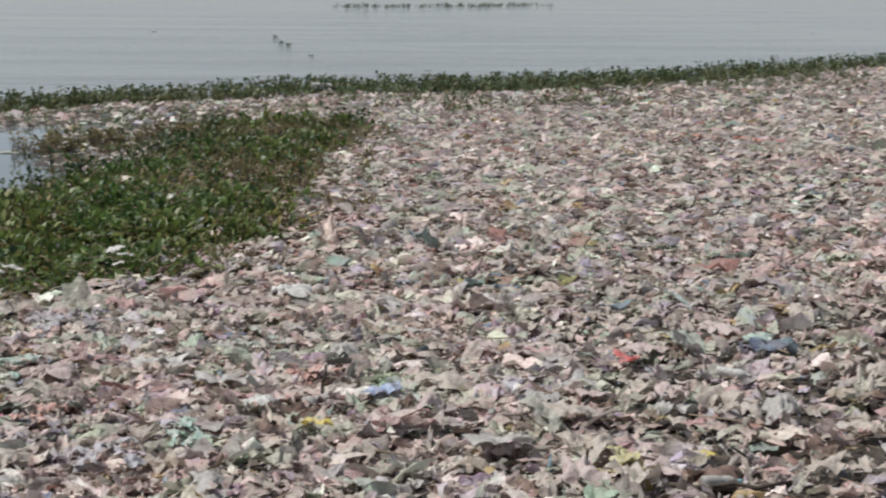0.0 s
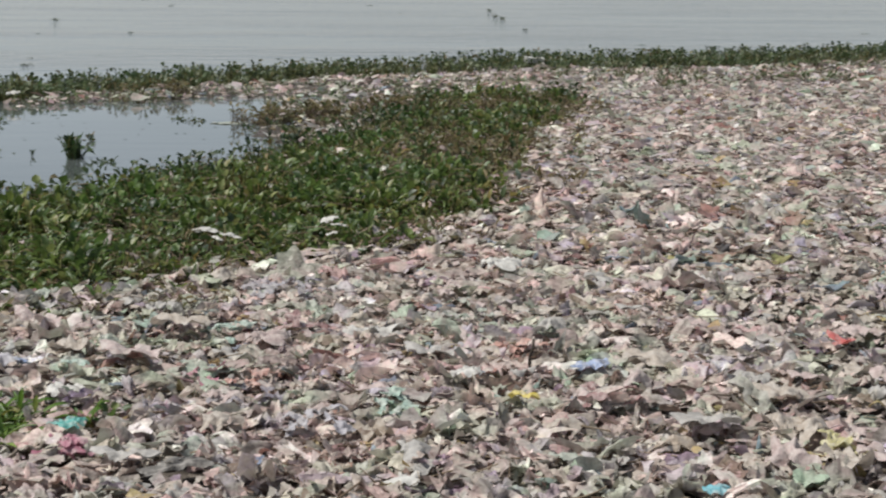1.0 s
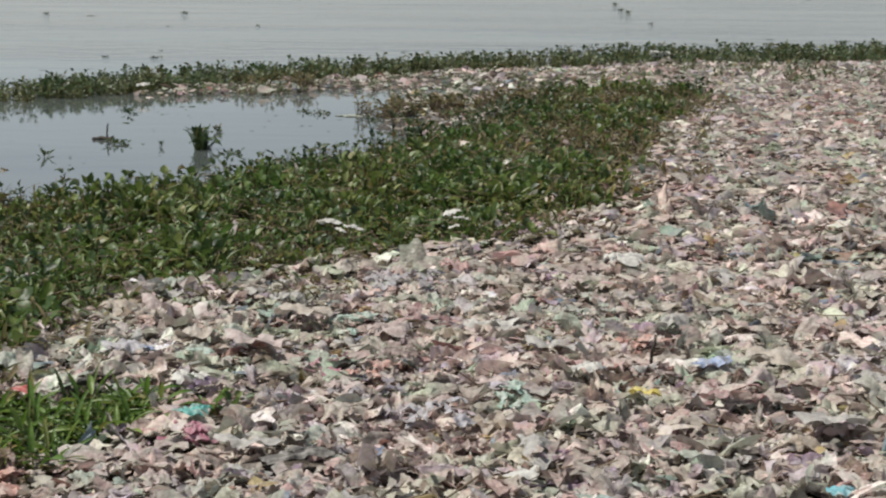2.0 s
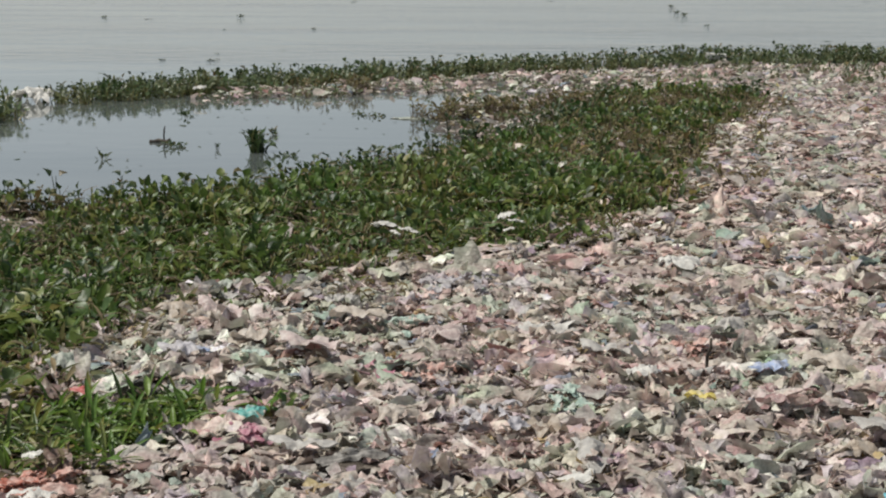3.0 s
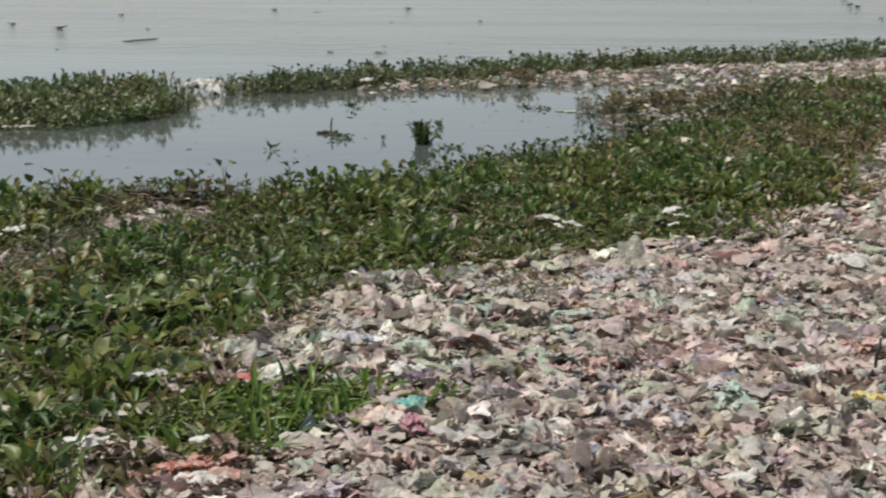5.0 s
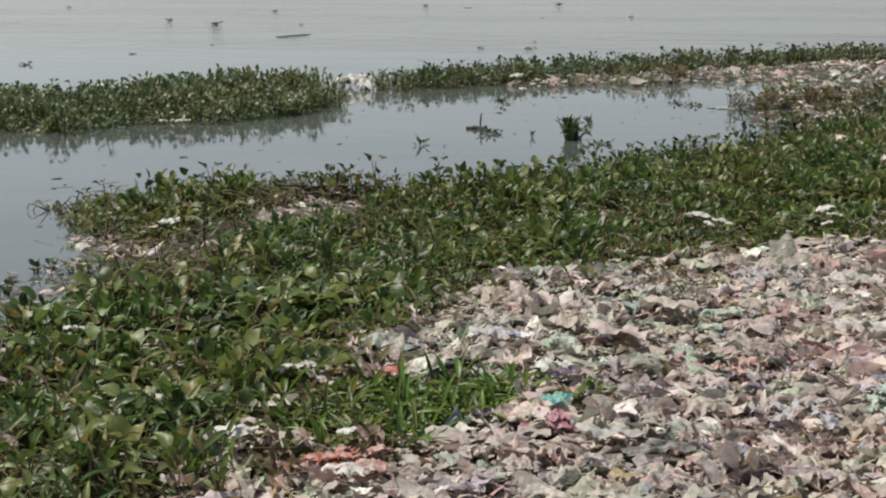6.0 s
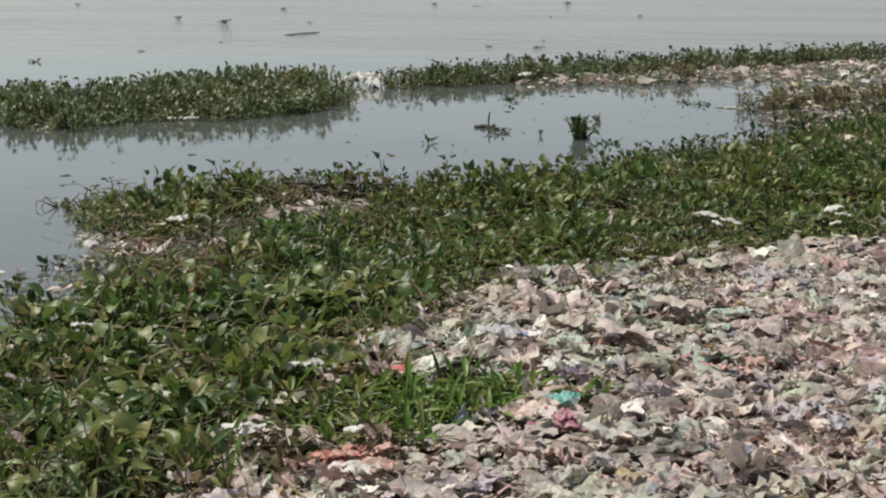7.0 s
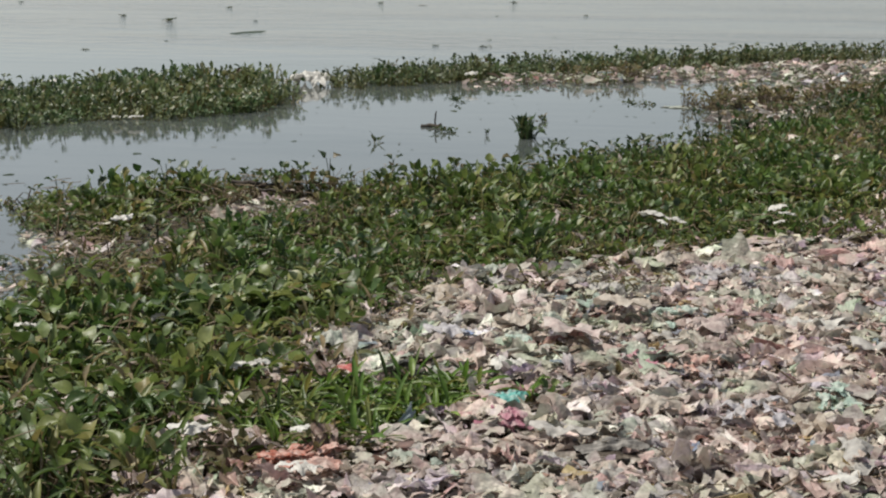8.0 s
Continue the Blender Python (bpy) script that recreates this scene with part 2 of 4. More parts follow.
def inside(poly, x, y):
    ok = np.zeros(len(x), bool)
    for (x0, y0), (x1, y1) in zip(poly, poly[1:] + poly[:1]):
        cross = (y0 > y) != (y1 > y)
        ok ^= cross & (x < (x1 - x0) * (y - y0) / ((y1 - y0) or 1e-9) + x0)
    return ok


def off_line(line, x, y):
    """Distance from a line of straight stretches."""
    best = np.full(len(x), 1e9)
    for (x0, y0), (x1, y1) in zip(line, line[1:]):
        dx, dy = x1 - x0, y1 - y0
        f = np.clip(((x - x0) * dx + (y - y0) * dy) / (dx * dx + dy * dy), 0, 1)
        best = np.minimum(best, np.hypot(x - x0 - f * dx, y - y0 - f * dy))
    return best


def scatter(poly, per_m2, ragged=0.3, keep=None):
    """Random places inside an outline, whose edge is made ragged."""
    p = np.array(poly)
    lo, hi = p.min(0) - 0.5, p.max(0) + 0.5
    count = int(np.prod(hi - lo) * per_m2)
    q = lo + rng.random((count, 2)) * (hi - lo)
    wob = ragged * np.stack([relief(q[:, 0], q[:, 1], 1.7, 3) - 0.5 + 0.7 * (relief(q[:, 0], q[:, 1], 5.1, 4) - 0.5),
                             relief(q[:, 0], q[:, 1], 1.7, 5) - 0.5 + 0.7 * (relief(q[:, 0], q[:, 1], 5.1, 6) - 0.5)], 1) * 2
    ok = inside(poly, q[:, 0] + wob[:, 0], q[:, 1] + wob[:, 1])
    if keep is not None:
        ok &= keep(q[:, 0], q[:, 1])
    return q[ok]


def litter_top(x, y):
    """Height of the litter above the water."""
    flat = 1 - 0.75 * np.clip((np.asarray(y, float) - 17.5 - 0.5 * np.maximum(np.asarray(x, float) + 1, 0)) / 2.5, 0, 1)   # thin over the pond's far side
    return 0.012 + (0.04 * relief(x, y, 0.9, 11) + 0.035 * relief(x, y, 2.3, 12) + 0.025 * relief(x, y, 6.0, 13)) * flat


def mesh_object(name, v, tris, mats, which=None, smooth=False, parent=None):
    me = bpy.data.meshes.new(name)
    me.vertices.add(len(v))
    me.vertices.foreach_set("co", np.ascontiguousarray(v, np.float32).ravel())
    me.loops.add(len(tris) * 3)
    me.loops.foreach_set("vertex_index", np.ascontiguousarray(tris, np.int32).ravel())
    me.polygons.add(len(tris))
    me.polygons.foreach_set("loop_start", np.arange(0, len(tris) * 3, 3, dtype=np.int32))
    for m in mats:
        me.materials.append(m)
    if which is not None:
        me.polygons.foreach_set("material_index", np.ascontiguousarray(which, np.int32))
    me.polygons.foreach_set("use_smooth", np.full(len(tris), smooth))
    me.update(calc_edges=True)
    ob = new(name, me)
    ob.parent = parent
    return ob


def turns(yaw, tilt, spin):
    """Rotation matrices: spin in the sheet's plane, then tilt, then yaw."""
    def zrot(a):
        m = np.zeros((len(a), 3, 3))
        m[:, 0, 0] = m[:, 1, 1] = np.cos(a)
        m[:, 1, 0], m[:, 0, 1], m[:, 2, 2] = np.sin(a), -np.sin(a), 1
        return m
    x = np.zeros((len(tilt), 3, 3))
    x[:, 1, 1] = x[:, 2, 2] = np.cos(tilt)
    x[:, 2, 1], x[:, 1, 2], x[:, 0, 0] = np.sin(tilt), -np.sin(tilt), 1
    return zrot(yaw) @ x @ zrot(spin)


def strew(shapes, place, turn, size):
    """Joins many turned and scaled copies of a few shapes: vertices, triangles, material numbers."""
    pick = rng.integers(0, len(shapes), len(place))
    vs, ts, ws, base = [], [], [], 0
    for k, shape in enumerate(shapes):
        v, t, w = shape
        idx = np.nonzero(pick == k)[0]
        if not len(idx):
            continue
        q = np.einsum("nij,nvj->nvi", turn[idx], v[None] * size[idx][:, None, :]) + place[idx][:, None, :]
        ts.append((t[None] + (base + np.arange(len(idx)) * len(v))[:, None, None]).reshape(-1, 3))
        ws.append(np.tile(w, len(idx)))
        vs.append(q.reshape(-1, 3))
        base += len(idx) * len(v)
    return np.concatenate(vs), np.concatenate(ts), np.concatenate(ws)


def grid_tris(a, b):
    """Triangles of a grid of a by b points."""
    i, j = np.meshgrid(np.arange(a - 1), np.arange(b - 1), indexing="ij")
    p = (i * b + j).ravel()
    return np.concatenate([np.stack([p, p + b, p + 1], 1), np.stack([p + 1, p + b, p + b + 1], 1)])


def scrap_shape(cells, fold=0.22):
    """A thin torn piece of film with curled edges and creases, about 1 across."""
    k = cells + 1
    u, v = np.meshgrid(np.linspace(-1, 1, k), np.linspace(-1, 1, k), indexing="ij")
    rr = (np.maximum(np.abs(u), np.abs(v)) / np.maximum(np.hypot(u, v), 1e-6)) ** 0.6
    x, y = u * rr, v * rr
    a = np.arctan2(y, x)
    p = rng.random(4) * 6.3
    cut = 1 + 0.25 * np.sin(2 * a + p[0]) + 0.2 * np.sin(3 * a + p[1]) + 0.16 * np.sin(5 * a + p[2])
    j = 0.45 / cells
    x, y = x * cut * 0.5 + rng.uniform(-j, j, x.shape) * 0.5, y * cut * 0.42 + rng.uniform(-j, j, x.shape) * 0.5
    z = fold * (rng.uniform(-2.4, 1.6) * x * x + rng.uniform(-2.4, 1.6) * y * y + rng.uniform(-2, 2) * x * y)
    for _ in range(3):   # sharp creases across the sheet
        d, o, w = rng.random() * 6.3, rng.uniform(-0.25, 0.25), rng.uniform(0.4, 1)
        z += w * fold * np.abs(np.cos(d) * x + np.sin(d) * y - o) * rng.choice([1, -1, -1]) * 0.95
    z += rng.normal(0, fold * 0.16, x.shape)
    z -= z.mean()
    t = grid_tris(k, k)
    return np.stack([x, y, z], -1).reshape(-1, 3), t, np.zeros(len(t), int)


def bag_shape(cells=13):
    """A limp bag that lies in low billows with ruffled edges, about 1 across."""
    k = cells + 1
    u, v = np.meshgrid(np.linspace(-1, 1, k), np.linspace(-1, 1, k), indexing="ij")
    rr = np.maximum(np.abs(u), np.abs(v)) / np.maximum(np.hypot(u, v), 1e-6)
    x, y = u * rr, v * rr
    a, r = np.arctan2(y, x), np.hypot(x, y)
    p = rng.random(6) * 6.3
    cut = 1 + 0.26 * np.sin(2 * a + p[0]) + 0.2 * np.sin(3 * a + p[1]) + 0.13 * np.sin(7 * a + p[2])
    z = 0.17 * (1 - r ** 2) * (0.6 + 0.6 * np.sin(2.6 * x + p[3]) * np.sin(3.1 * y + p[4]))
    z += 0.06 * r * r * np.sin(7 * a + p[0] + 3 * r) + 0.06 * np.abs(np.sin(4 * x * math.cos(p[5]) + 4 * y * math.sin(p[5]) + p[1])) + rng.normal(0, 0.02, x.shape)
    t = grid_tris(k, k)
    x, y = x + rng.normal(0, 0.014, x.shape), y + rng.normal(0, 0.014, x.shape)
    return np.stack([x * cut * 0.5, y * cut * 0.42, z], -1).reshape(-1, 3), t, np.zeros(len(t), int)


def drape_shape(a=9, b=7, swell=0.0):
    """A limp, ragged length of film, crumpled into uneven folds with ruffled edges, about 1 across."""
    u, v = np.meshgrid(np.linspace(-1, 1, a), np.linspace(-1, 1, b), indexing="ij")
    rr = (np.maximum(np.abs(u), np.abs(v)) / np.maximum(np.hypot(u, v), 1e-6)) ** 0.7
    x, y = u * rr, v * rr
    ang, r = np.arctan2(y, x), np.hypot(x, y)
    p = rng.random(8) * 6.3
    cut = 1 + 0.22 * np.sin(2 * ang + p[0]) + 0.2 * np.sin(3 * ang + p[1]) + 0.16 * np.sin(5 * ang + p[2]) + 0.08 * np.sin(8 * ang + p[7])
    way, many = rng.uniform(0, 3.1), rng.uniform(2.0, 4.5)
    along, across = -math.sin(way) * x + math.cos(way) * y, math.cos(way) * x + math.sin(way) * y
    folds = np.abs(np.sin(many * across + 1.1 * np.sin(2.6 * along + p[3]) + p[4])) - 0.6
    z = 0.13 * folds + 0.08 * np.sin(2.4 * along + p[5]) + swell * (1 - r * r)
    z += rng.uniform(-0.16, 0.1) * r * r + 0.09 * r * r * np.sin(5 * ang + p[6]) + rng.normal(0, 0.026, x.shape)
    j = 0.3 / a
    x, y = x + rng.uniform(-j, j, x.shape), y + rng.uniform(-j, j, x.shape)
    t = grid_tris(a, b)
    return np.stack([x * cut * 0.5, y * cut * 0.42, z - z.mean()], -1).reshape(-1, 3), t, np.zeros(len(t), int)


def straw_shape():
    """A thin bent stalk 1 long."""
    s = np.linspace(-0.5, 0.5, 4)
    bend = rng.uniform(-0.15, 0.15)
    ring = np.array([(0, 1), (0.87, -0.5), (-0.87, -0.5)]) * 0.012
    v = np.concatenate([np.c_[np.full(3, q), ring[:, 0] + bend * (q * q * 4 - 0.5), ring[:, 1]] for q in s])
    t = [(3 * i + a, 3 * i + 3 + a, 3 * i + 3 + (a + 1) % 3) for i in range(3) for a in range(3)]
    t += [(3 * i + a, 3 * i + 3 + (a + 1) % 3, 3 * i + (a + 1) % 3) for i in range(3) for a in range(3)]
    return v, np.array(t), np.zeros(len(t), int)


# ---------------------------------------------------------------- water
sheet = bmesh.new()
bmesh.ops.create_grid(sheet, x_segments=8, y_segments=8, size=2400)
me = bpy.data.meshes.new("water")
sheet.to_mesh(me)
sheet.free()
me.materials.append(water_mat)
tagged(new("water", me), "calm grey murky lake water with faint ripples", "water", kind="structure")


# ---------------------------------------------------------------- the litter's matted bed
def bed(name, poly, step, label, low=0.0):
    p = np.array(poly)
    lo, hi = p.min(0) - 0.4, p.max(0) + 0.4
    xs, ys = np.arange(lo[0], hi[0], step), np.arange(lo[1], hi[1], step)
    gx, gy = np.meshgrid(xs, ys, indexing="ij")
    wob = 0.5 * (relief(gx, gy, 1.7, 21) - 0.5)
    on = inside(poly, (gx + wob).ravel(), (gy - wob).ravel()).reshape(gx.shape)
    z = np.where(on, np.maximum(litter_top(gx, gy) - 0.03 - low, 0.008), -0.08)
    shoal = (gy > 17.5) & (gy < 26.5) & (gx < 0.8) & (relief(gx, gy, 1.1, 71) + 0.5 * relief(gx, gy, 3.1, 72) < 1.0)
    z = np.where(shoal & on, -0.02, z)     # water stands on the pond's flat bank
    keep = np.zeros_like(on)
    keep[1:-1, 1:-1] = on[1:-1, 1:-1] | on[2:, 1:-1] | on[:-2, 1:-1] | on[1:-1, 2:] | on[1:-1, :-2]
    t = grid_tris(len(xs), len(ys))
    t = t[keep.ravel()[t].all(1)]
    used, back = np.unique(t, return_inverse=True)
    v = np.stack([gx, gy, z], -1).reshape(-1, 3)[used]
    return tagged(mesh_object(name, v, back.reshape(-1, 3), [bed_mat], smooth=True), label, "ground", kind="structure")


bed("ground", RAFT, 0.12, "dark wet matted debris under the floating litter")
bed("ground", BELT, 0.2, "dark rotting plant debris under the hyacinth", 0.06)


# ---------------------------------------------------------------- strewn litter
def litter(name, poly, per_m2, cells, mid, keep, label, mat=film, ragged=0.35, rise=0.05, fold=0.24, shapes=12, tall=0.42, afloat=False, soft=None):
    q = scatter(poly, per_m2, ragged, keep)
    k = len(q)
    size = np.clip(mid * np.exp(rng.normal(0, 0.5, k)), mid * 0.35, mid * 2.5)
    thin = np.where(rng.random(k) < 0.4, rng.uniform(0.2, 0.45, k), rng.uniform(0.6, 1.1, k))
    size = np.where(thin < 0.46, size * 1.35, size)
    dims = np.stack([size, size * thin, size * rng.uniform(0.6, 1.3, k)], 1)
    place = np.c_[q, litter_top(q[:, 0], q[:, 1]) + rng.uniform(-0.03, rise, k)]
    if afloat:
        place[:, 2] = 0.012 + rng.uniform(0, 0.03, k)
    turn = turns(rng.random(k) * 6.3, np.abs(rng.normal(0, tall, k)), rng.random(k) * 6.3)
    v, t, w = strew([drape_shape(*soft) if soft else scrap_shape(cells, fold) for _ in range(shapes)], place, turn, dims)
    return tagged(mesh_object(name, v, t, [mat], smooth=True), label, "litter", kind="stuff")


LITTER_LABEL = "dense floating carpet of torn, faded plastic bags and wrappers"
AWAY = lambda a, b: (lambda x, y: (np.hypot(x, y) >= a) & (np.hypot(x, y) < b))
WEDGE = lambda x, y: (y > 5.2) & (x < 0.54 * y + 0.2) & (x > -0.8 * y - 0.2)
def sparse(x, y):
    """How far the belt thins out towards its end in the litter."""
    return np.clip((y - 15.5) / 6, 0, 1) * np.clip((x + 1.0) / 2, 0, 1)


def hollow(x, y):
    return np.min([np.hypot(x - a, y - c) / r for a, c, r in HOLLOWS], 0) < 1


BARE = lambda x, y: ~hollow(x, y) & ~(inside(BELT, x + 0.12, y) & (rng.random(len(x)) > 0.05 + 0.08 * np.clip((y - 15) / 6, 0, 1) + 0.12 * sparse(x, y))) & ~inside(TONGUE, x, y) & ~(inside(FAR, x, y) & (rng.random(len(x)) > 0.06)) & (rng.random(len(x)) > 0.66 * np.clip((x - 0.6) / 2, 0, 1) * (y < 10.5))
ON = lambda a, b: (lambda x, y: AWAY(a, b)(x, y) & WEDGE(x, y) & BARE(x, y))
litter("litter", RAFT, 95, 0, 0.108, ON(0, 11), LITTER_LABEL, shapes=30, tall=0.42, rise=0.07, soft=(8, 6))
litter("litter", RAFT, 200, 5, 0.084, ON(0, 11), LITTER_LABEL, shapes=24, rise=0.06)
litter("shreds", RAFT, 200, 2, 0.05, ON(0, 10.5), "fine torn shreds of plastic strewn over litter", tall=0.7, rise=0.07, fold=0.4)
litter("litter", RAFT, 70, 0, 0.115, ON(11, 15.5), LITTER_LABEL, tall=0.45, rise=0.08, soft=(7, 5))
litter("litter", RAFT, 190, 3, 0.085, ON(11, 15), LITTER_LABEL, tall=0.36)
THIN = lambda x, y: rng.random(len(x)) > 0.8 * (x < 0.2) * (y > 17) * (y < 29)   # the pond's bank
litter("litter", RAFT, 190, 3, 0.105, lambda x, y: ON(15, 21)(x, y) & THIN(x, y), LITTER_LABEL, rise=0.06, tall=0.36)
litter("litter", RAFT, 180, 2, 0.1, lambda x, y: ON(21, 29)(x, y) & THIN(x, y), LITTER_LABEL, rise=0.07)
litter("litter", RAFT, 85, 2, 0.13, ON(29, 80), LITTER_LABEL)
litter("litter", RAFT, 85, 2, 0.15, lambda x, y: ~WEDGE(x, y), LITTER_LABEL)
INLET = [(-6.6, 8.7), (-5.5, 8.4), (-5.2, 9.0), (-5.5, 9.6), (-6.5, 9.6)]
POCKET = [(-5.9, 12.3), (-4.75, 12.5), (-4.5, 13.2), (-4.8, 13.7), (-5.6, 13.6), (-6.0, 13.0)]
LOW = [(-5.7, 10.6), (-5.3, 10.6), (-4.7, 11.2), (-4.5, 13.3), (-4.9, 13.5), (-5.6, 13.3), (-5.7, 12.0)]   # stunted plants
LOW_BANK = [(-6.0, 8.4), (-5.2, 8.4), (-4.95, 9.2), (-5.0, 10.2), (-5.35, 10.7), (-6.2, 11.2), (-6.0, 10.0)]
BANK = [(-6.5, 11.2), (-6.0, 10.4), (-5.7, 10.1), (-5.5, 10.6), (-5.9, 11.3), (-6.4, 11.5)]
for spot, many in ((INLET, 32), (POCKET, 95), (BANK, 90)):
    litter("litter", spot, many, 3, 0.075, None, "patch of faded plastic scraps among water plants", afloat=True, tall=0.25)
litter("litter", BELT, 7, 3, 0.075, None, "scattered plastic scraps caught among hyacinth leaves", rise=0.12)


def straws(poly, per_m2, keep, label, low, high, rise=0.07):
    q = scatter(poly, per_m2, 0.4, keep)
    k = len(q)
    size = rng.uniform(low, high, k)
    turn = turns(rng.random(k) * 6.3, rng.normal(0, 0.35, k), rng.random(k) * 6.3)
    place = np.c_[q, litter_top(q[:, 0], q[:, 1]) + rng.uniform(0, rise, k)]
    v, t, w = strew([straw_shape() for _ in range(6)], place, turn, np.stack([size, size, np.clip(size * 1.6, 0, 0.6)], 1))
    tagged(mesh_object("straw", v, t, [straw_mat], smooth=True), label, "straw", kind="stuff")


straws(RAFT, 22, ON(0, 16), "loose dry reed stalks strewn over plastic litter", 0.08, 0.3)
straws([(-3.2, 5.2), (-2.6, 5.6), (-2.35, 6.3), (-2.6, 6.8), (-3.2, 6.8)], 130, None, "dead stalks matted at the litter's edge", 0.08, 0.24, 0.12)
straws(BELT, 40, AWAY(0, 11), "dead stalks lying among hyacinth leaves", 0.06, 0.17, 0.2)
straws(BELT, 34, AWAY(11, 18), "dead stalks lying among hyacinth leaves", 0.08, 0.22, 0.18)


# ---------------------------------------------------------------- water hyacinth
def leaf_geo(length, lean, blade, wide, detail, droop=0.5, cup=0.25, stout=1.0):
    """One leaf that leans towards +x: its blade, and its stalk, as vertices and triangles."""
    rings, sides = ((2, 3), (4, 3), (5, 4))[detail]
    s = np.linspace(0, 1, rings)
    ang = lean * (0.35 + 0.65 * s)
    step = length / (rings - 1)
    px, pz = np.concatenate([[0], np.cumsum(np.sin(ang[1:]) * step)]), np.concatenate([[0], np.cumsum(np.cos(ang[1:]) * step)])
    fat = stout * (0.008 if detail < 2 else 0.006) * (1 + 0.8 * np.exp(-((s - 0.25) / 0.2) ** 2)) * (1.15 - 0.6 * s)
    v = []
    for i in range(rings):
        for j in range(sides):
            a = 2 * math.pi * j / sides
            v.append((px[i] + fat[i] * math.cos(a) * math.cos(ang[i]), fat[i] * math.sin(a), pz[i] - fat[i] * math.cos(a) * math.sin(ang[i])))
    t = []
    for i in range(rings - 1):
        for j in range(sides):
            p, q = i * sides + j, i * sides + (j + 1) % sides
            t += [(p, q, q + sides), (p, q + sides, p + sides)]
    nu, nv = ((4, 3), (6, 3), (7, 5))[detail]
    u, w = np.meshgrid(np.linspace(0, 1, nu), np.linspace(-1, 1, nv), indexing="ij")
    half = wide * np.sin(np.pi * np.clip(u, 0.03, 0.985) ** 0.75) ** 0.7
    pitch = lean + droop * (0.4 + u * 0.9)          # from upright
    du = blade / (nu - 1)
    ax = np.concatenate([np.zeros((1, nv)), np.cumsum(np.sin(pitch[1:]) * du, 0)])
    az = np.concatenate([np.zeros((1, nv)), np.cumsum(np.cos(pitch[1:]) * du, 0)])
    lift = cup * half * w * w
    bx = px[-1] + ax - lift * np.cos(pitch)
    bz = pz[-1] + az + lift * np.sin(pitch)
    by = half * w * (1 - 0.2 * cup * w * w)
    if wide > 0.02:   # broad blades twist and wave
        roll, wave, p = rng.normal(0, 0.55), rng.uniform(0.1, 0.4), rng.random() * 6.3
        bz = bz + by * np.sin(roll * u) + half * wave * np.sin(6 * u + p) * w
        by = by * np.cos(roll * u)
    return (np.stack([bx, by, bz], -1).reshape(-1, 3), grid_tris(nu, nv)), (np.array(v), np.array(t))


def leaf_numbers(kind):
    if kind == "long":
        return dict(length=rng.uniform(0.06, 0.16), lean=rng.uniform(0.2, 1.0), blade=rng.uniform(0.12, 0.2), wide=rng.uniform(0.012, 0.024), droop=rng.uniform(0.3, 1.0), cup=0.5)
    if kind == "big":
        return dict(length=rng.uniform(0.1, 0.22), lean=rng.uniform(0.3, 1.2), blade=rng.uniform(0.09, 0.14), wide=rng.uniform(0.032, 0.055), droop=rng.uniform(0.2, 1.1), cup=rng.uniform(0.2, 0.6))
    if kind == "strap":
        return dict(length=rng.uniform(0.1, 0.24), lean=rng.uniform(0.2, 1.2), blade=rng.uniform(0.09, 0.16), wide=rng.uniform(0.009, 0.018), droop=rng.uniform(0.5, 1.9), cup=0.7)
    if kind == "low":
        return dict(length=rng.uniform(0.04, 0.13), lean=rng.uniform(0.7, 1.4), blade=rng.uniform(0.05, 0.09), wide=rng.uniform(0.02, 0.035), droop=rng.uniform(-0.5, 0.4), cup=0.4)
    if kind == "dry":
        return dict(length=rng.uniform(0.10, 0.22), lean=rng.uniform(0.4, 1.3), blade=rng.uniform(0.04, 0.09), wide=rng.uniform(0.01, 0.022), droop=rng.uniform(0.6, 1.6), cup=0.9)
    if kind == "tip":
        return dict(length=rng.uniform(0.17, 0.27), lean=rng.uniform(0.02, 0.4), blade=rng.uniform(0.05, 0.08), wide=rng.uniform(0.02, 0.036), droop=rng.uniform(0.2, 1.4), cup=0.6, stout=0.6)
    if kind == "tall":
        return dict(length=rng.uniform(0.14, 0.27), lean=rng.uniform(0.03, 0.45), blade=rng.uniform(0.05, 0.075), wide=rng.uniform(0.02, 0.032), droop=rng.uniform(-0.1, 0.6), cup=0.35)
    return dict(length=rng.uniform(0.08, 0.22), lean=rng.uniform(0.15, 1.1), blade=rng.uniform(0.065, 0.12), wide=rng.uniform(0.024, 0.045), droop=rng.uniform(0.1, 1.1), cup=rng.uniform(0.15, 0.6))


def rot_z(v, a):
    c, s = math.cos(a), math.sin(a)
    return np.c_[v[:, 0] * c - v[:, 1] * s, v[:, 0] * s + v[:, 1] * c, v[:, 2]]


def plant_shape(kind, leaves, detail=0):
    """A whole plant as one shape: blades take material 0, stalks material 1."""
    vs, ts, ws, base = [], [], [], 0
    for i in range(leaves):
        yaw = i * 2.4 + rng.uniform(-0.4, 0.4)
        for k, (v, t) in enumerate(leaf_geo(detail=detail, **leaf_numbers(kind))):
            vs.append(rot_z(v, yaw) + np.array([rng.uniform(-0.03, 0.03), rng.uniform(-0.03, 0.03), 0]))
            ts.append(t + base)
            ws.append(np.full(len(t), k))
            base += len(v)
    return np.concatenate(vs), np.concatenate(ts), np.concatenate(ws)


